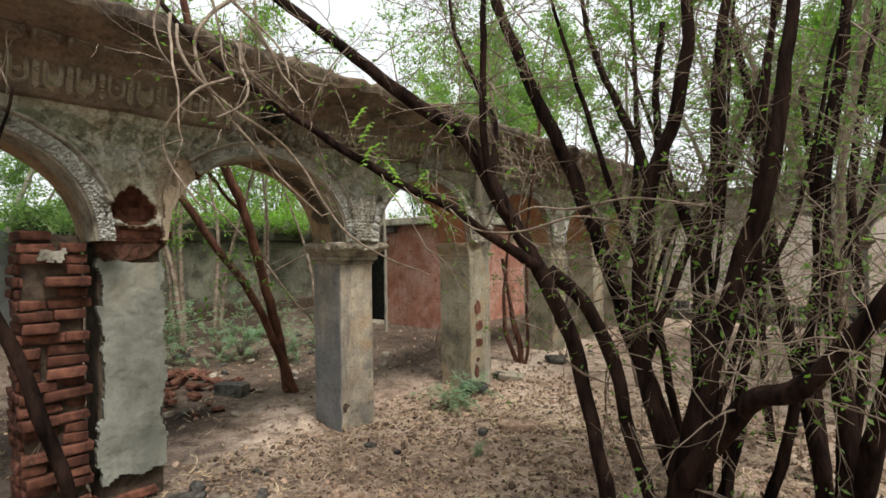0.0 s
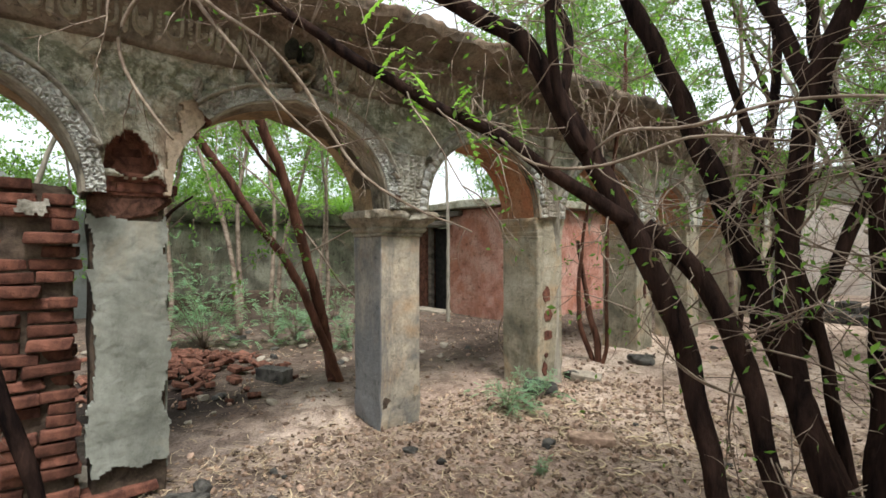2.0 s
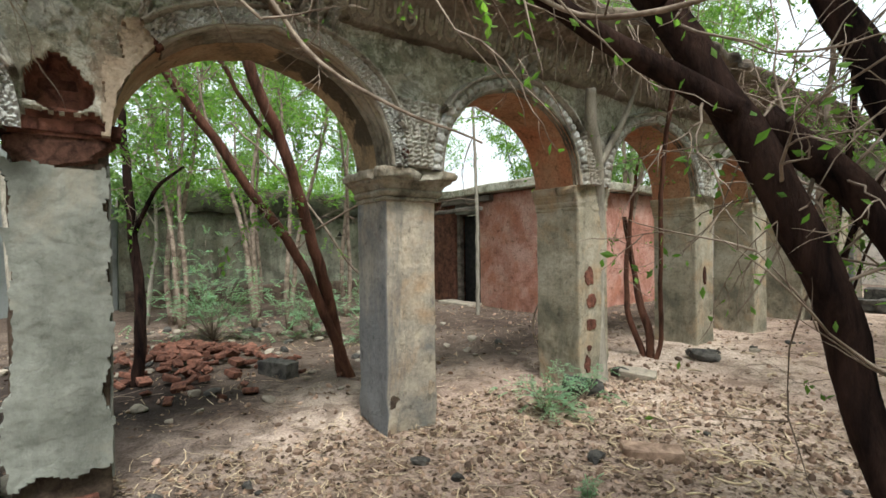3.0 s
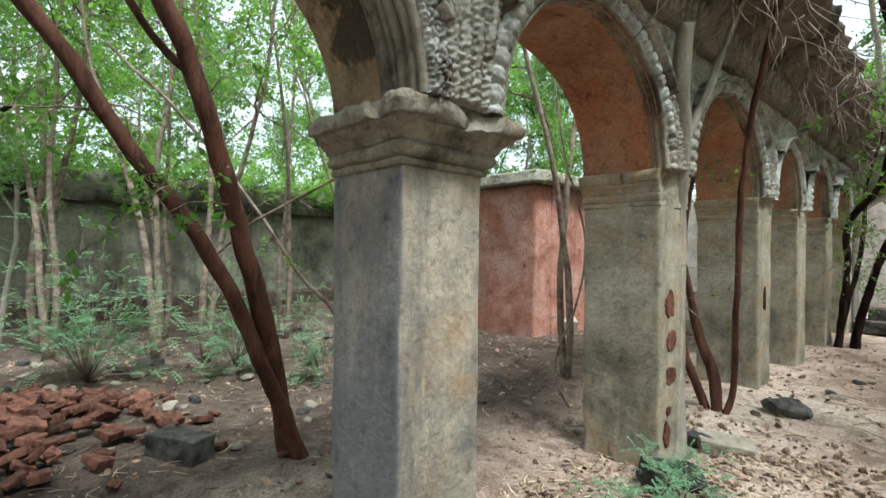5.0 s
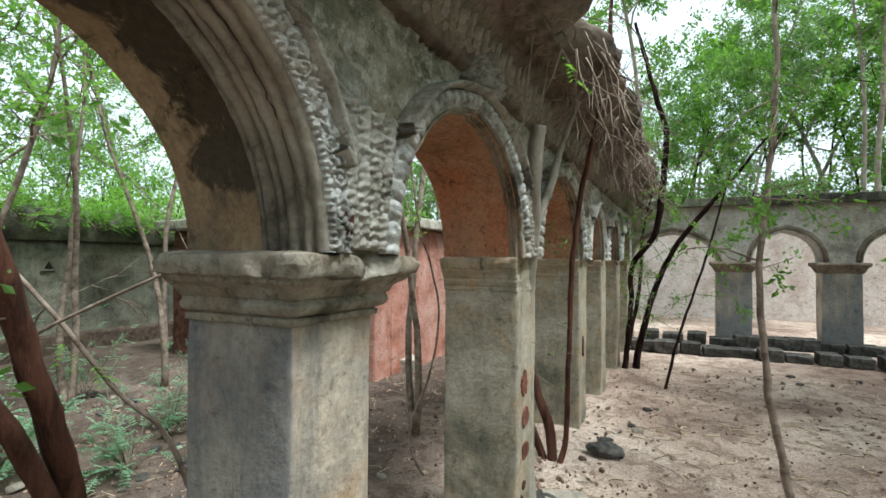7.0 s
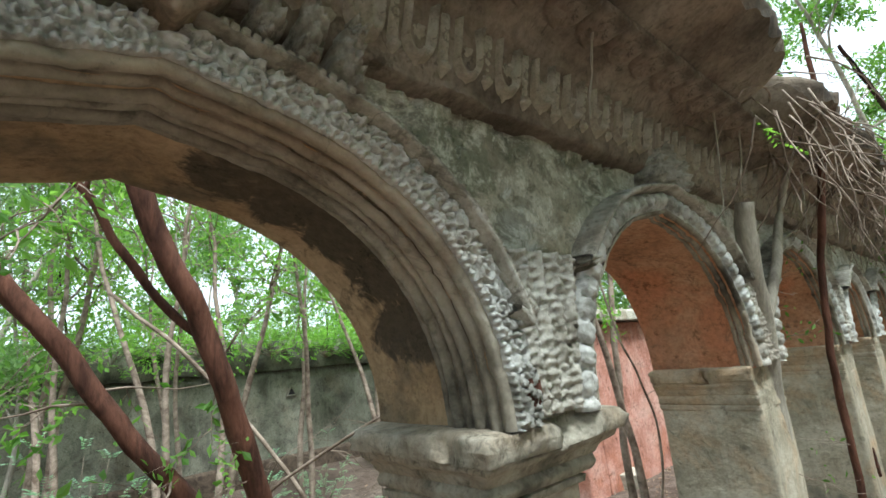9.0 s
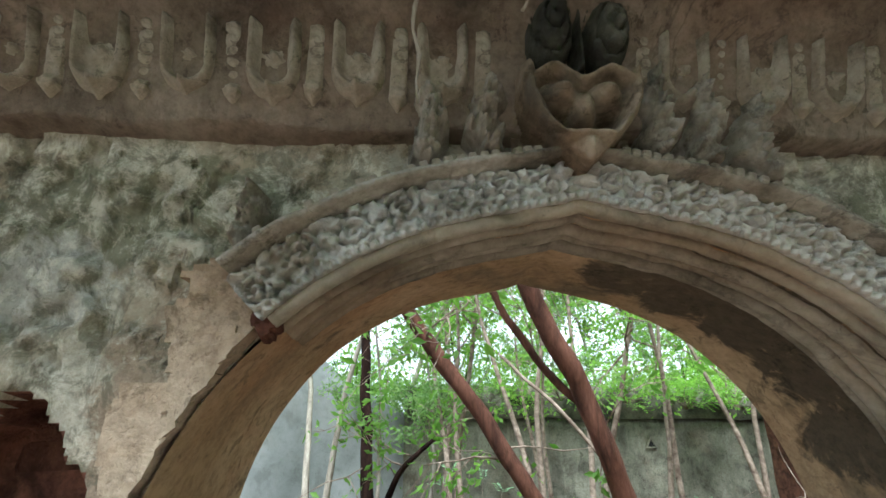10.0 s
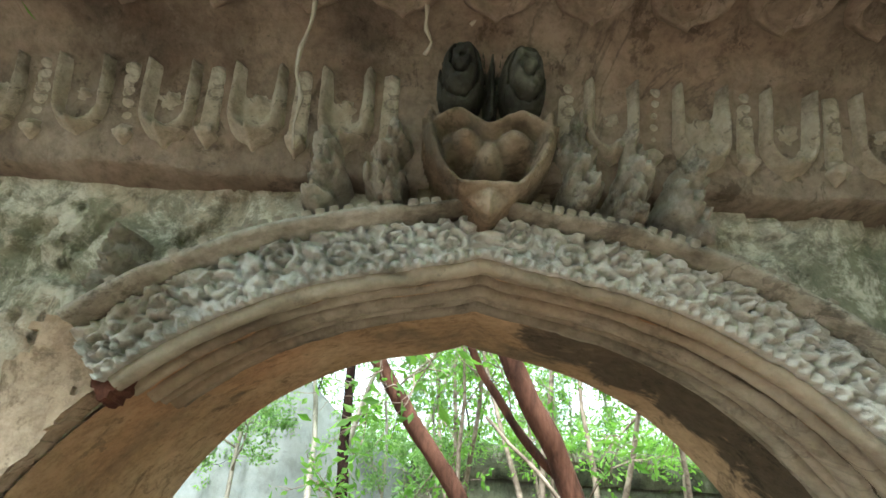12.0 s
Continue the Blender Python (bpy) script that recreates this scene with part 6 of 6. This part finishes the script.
# kerb of loose stone under the far arcade
for k in range(16):
    x = -3.0 + k * 0.36
    block_stone(x, 11.05 + rng.uniform(-0.08, 0.08), rng.uniform(0.25, 0.42), 0.3, rng.uniform(0.1, 0.2), rng.uniform(-0.1, 0.1), M["stone"], "rough dark kerb stone under the far arcade", 0.03, 0.12)
    block_stone(x + 0.1, 11.30 + rng.uniform(-0.05, 0.05), rng.uniform(0.25, 0.42), 0.28, rng.uniform(0.1, 0.2), rng.uniform(-0.1, 0.1), M["stone"], "rough dark kerb stone under the far arcade", 0.03, 0.26)


def litter():
    straw, leaves = Soup(), Soup()
    for k in range(34000):
        near = rng.random() < 0.55
        x, y = (rng.uniform(-3.6, 0.2), rng.uniform(0.4, 5.5)) if near else (rng.uniform(-9, 1.5), rng.uniform(-0.3, 10))
        z = ground_height(x, y)
        a = rng.uniform(0, 6.3)
        d = Vector((math.cos(a), math.sin(a), rng.uniform(-0.1, 0.35))).normalized()
        if k % 3 == 0:
            l = rng.uniform(0.03, 0.11)
            s = Vector((-d.y, d.x, 0)) * rng.uniform(0.0012, 0.0034)
            p, i = Vector((x, y, z + 0.006)), len(straw.v)
            b = Vector((-d.y, d.x, 0.3)) * l * rng.uniform(-0.2, 0.2)
            straw.v += [p - s, p + s, p + d * l * 0.5 + b + s, p + d * l * 0.5 + b - s, p + d * l + s, p + d * l - s]
            straw.f += [(i, i + 1, i + 2, i + 3), (i + 3, i + 2, i + 4, i + 5)]
        else:
            l = rng.uniform(0.015, 0.05)
            leaves.leaf(Vector((x, y, z + 0.006)), d, Vector((0, 0, 1)) + away() * 0.7, l, l * rng.uniform(0.2, 0.4))
    tagged(straw.make("straw", M["straw"], None, "scattered dry straw stalks on the earth", False), category="litter", kind="stuff")
    tagged(leaves.make("leaf_litter", M["litter"], None, "dry brown fallen leaves on the earth", False), category="litter", kind="stuff")


litter()


def earth_clods():
    """Small lumps of dry earth, bark and twig ends lying everywhere."""
    lump = bmesh.new()
    bmesh.ops.create_icosphere(lump, subdivisions=1, radius=1.0)
    lv = [v.co.copy() for v in lump.verts]
    lf = [[v.index for v in f.verts] for f in lump.faces]
    lump.free()
    s, sticks = Soup(), Soup()
    for k in range(5200):
        if k % 5 < 3:
            x, y = rng.uniform(-3.4, 0.0), rng.uniform(0.5, 5.8)
        else:
            x, y = rng.uniform(-8.5, 1.0), rng.uniform(0.0, 9.5)
        r = 0.006 + 0.022 * rng.random() ** 2.5
        q = Euler((rng.uniform(0, 6), rng.uniform(0, 6), rng.uniform(0, 6))).to_matrix()
        c, i = Vector((x, y, ground_height(x, y) + r * 0.25)), len(s.v)
        w = rng.uniform(0.5, 1.3)
        s.v += [c + (q @ Vector((v.x * r * 1.4, v.y * r, v.z * r * w * 0.7))) * (1 + 0.3 * fuzz(v.x + k, v.y, v.z, 1.5)) for v in lv]
        s.f += [tuple(i + j for j in f) for f in lf]
    for k in range(420):
        x, y = rng.uniform(-6.5, 0.2), rng.uniform(0.4, 7.0)
        a, l = rng.uniform(0, 6.3), rng.uniform(0.08, 0.3)
        pts = []
        for j in range(5):
            px, py = x + math.cos(a) * l * j / 4, y + math.sin(a) * l * j / 4
            pts.append((px, py, ground_height(px, py) + 0.008 + 0.006 * (j % 2), 0.003 * (1 - 0.12 * j)))
            a += rng.uniform(-0.3, 0.3)
        sticks.tube(pts, 4, 0)
    tagged(s.make("earth_clods", M["clod"], None, "small lumps of dry earth on the ground", False), category="litter", kind="stuff")
    tagged(sticks.make("fallen_sticks", M["twig"], None, "thin dry sticks lying on the ground", False), category="litter", kind="stuff")


earth_clods()


def pod(x, y):
    s = Soup()
    a, r = rng.uniform(0, 6.3), rng.uniform(0.05, 0.11)
    pts = [(r * math.cos(a + t * 0.35), r * math.sin(a + t * 0.35), 0.006, 0.0045 + 0.001 * (t % 2)) for t in range(7)]
    s.tube(pts, 5, 0)
    ob = s.make("seed_pod", M["pod"])
    ob.location = (x, y, ground_height(x, y) + 0.004)
    tagged(ob, "curled pale dry seed pod on the earth", "seed pod", "seed pods")


M["pod"] = simple("pod", (0.42, 0.32, 0.19), (0.68, 0.56, 0.38), 12, 0.8, 0.2, 0.002, 0.2)
for k in range(70):
    pod(rng.uniform(-2.8, -0.9), rng.uniform(3.2, 7.5)) if k % 3 else pod(rng.uniform(-2.5, -1.7), rng.uniform(3.7, 4.5))


def cobweb(y, z0, l, seed):
    s = Soup()
    pts = []
    for k in range(8):
        t = k / 7
        pts.append((FRONT + 0.22 - 0.06 * t, y + 0.03 * fuzz(t, seed, 0, 3.0), z0 - l * t, 0.0034 * (1 - 0.5 * t) + 0.0016 * (k % 2)))
    s.tube(pts, 5, 0.02, knots=0.4, seed=seed)
    ob = s.make("hanging_root", M["bark_pale"])
    o = Vector(pts[0][:3])
    for v in ob.data.vertices:
        v.co -= o
    ob.location = o
    tagged(ob, "pale dusty rootlet hanging from the cornice", "root", "hanging rootlets")


for y, z, l, sd in [(2.09, 2.62, 0.27, 1.0), (2.26, 2.66, 0.12, 2.0), (2.33, 2.68, 0.07, 3.0), (2.52, 2.69, 0.06, 4.0), (2.66, 2.69, 0.05, 5.0), (3.4, 2.68, 0.3, 7.0), (0.9, 2.7, 0.4, 9.0), (4.3, 2.7, 0.5, 10.0), (4.6, 2.7, 0.35, 11.0), (5.6, 2.7, 0.5, 12.0)]:
    cobweb(y, z, l, sd)


def root_mat():
    """Dry roots and creepers trailing over the decayed end of the cornice."""
    s = Soup()
    for k in range(230):
        y = rng.uniform(4.3, 9.5)
        p = Vector((FRONT + rng.uniform(0.15, 0.52), y, rng.uniform(2.5, 2.86)))
        pts, d = [], (away() + Vector((0.15, 0, -0.9))).normalized()
        for j in range(6):
            pts.append((*p, 0.005 * (1 - 0.13 * j)))
            d = (d + away() * 0.35 + Vector((0, 0, -0.12))).normalized()
            p = p + d * rng.uniform(0.05, 0.14)
            p.x = max(p.x, FRONT + 0.03)
        s.tube(pts, 4, 0)
    tagged(s.make("root_mat", M["twig"], None, "dry roots trailing from the decayed cornice", True), category="roots", kind="stuff")


root_mat()
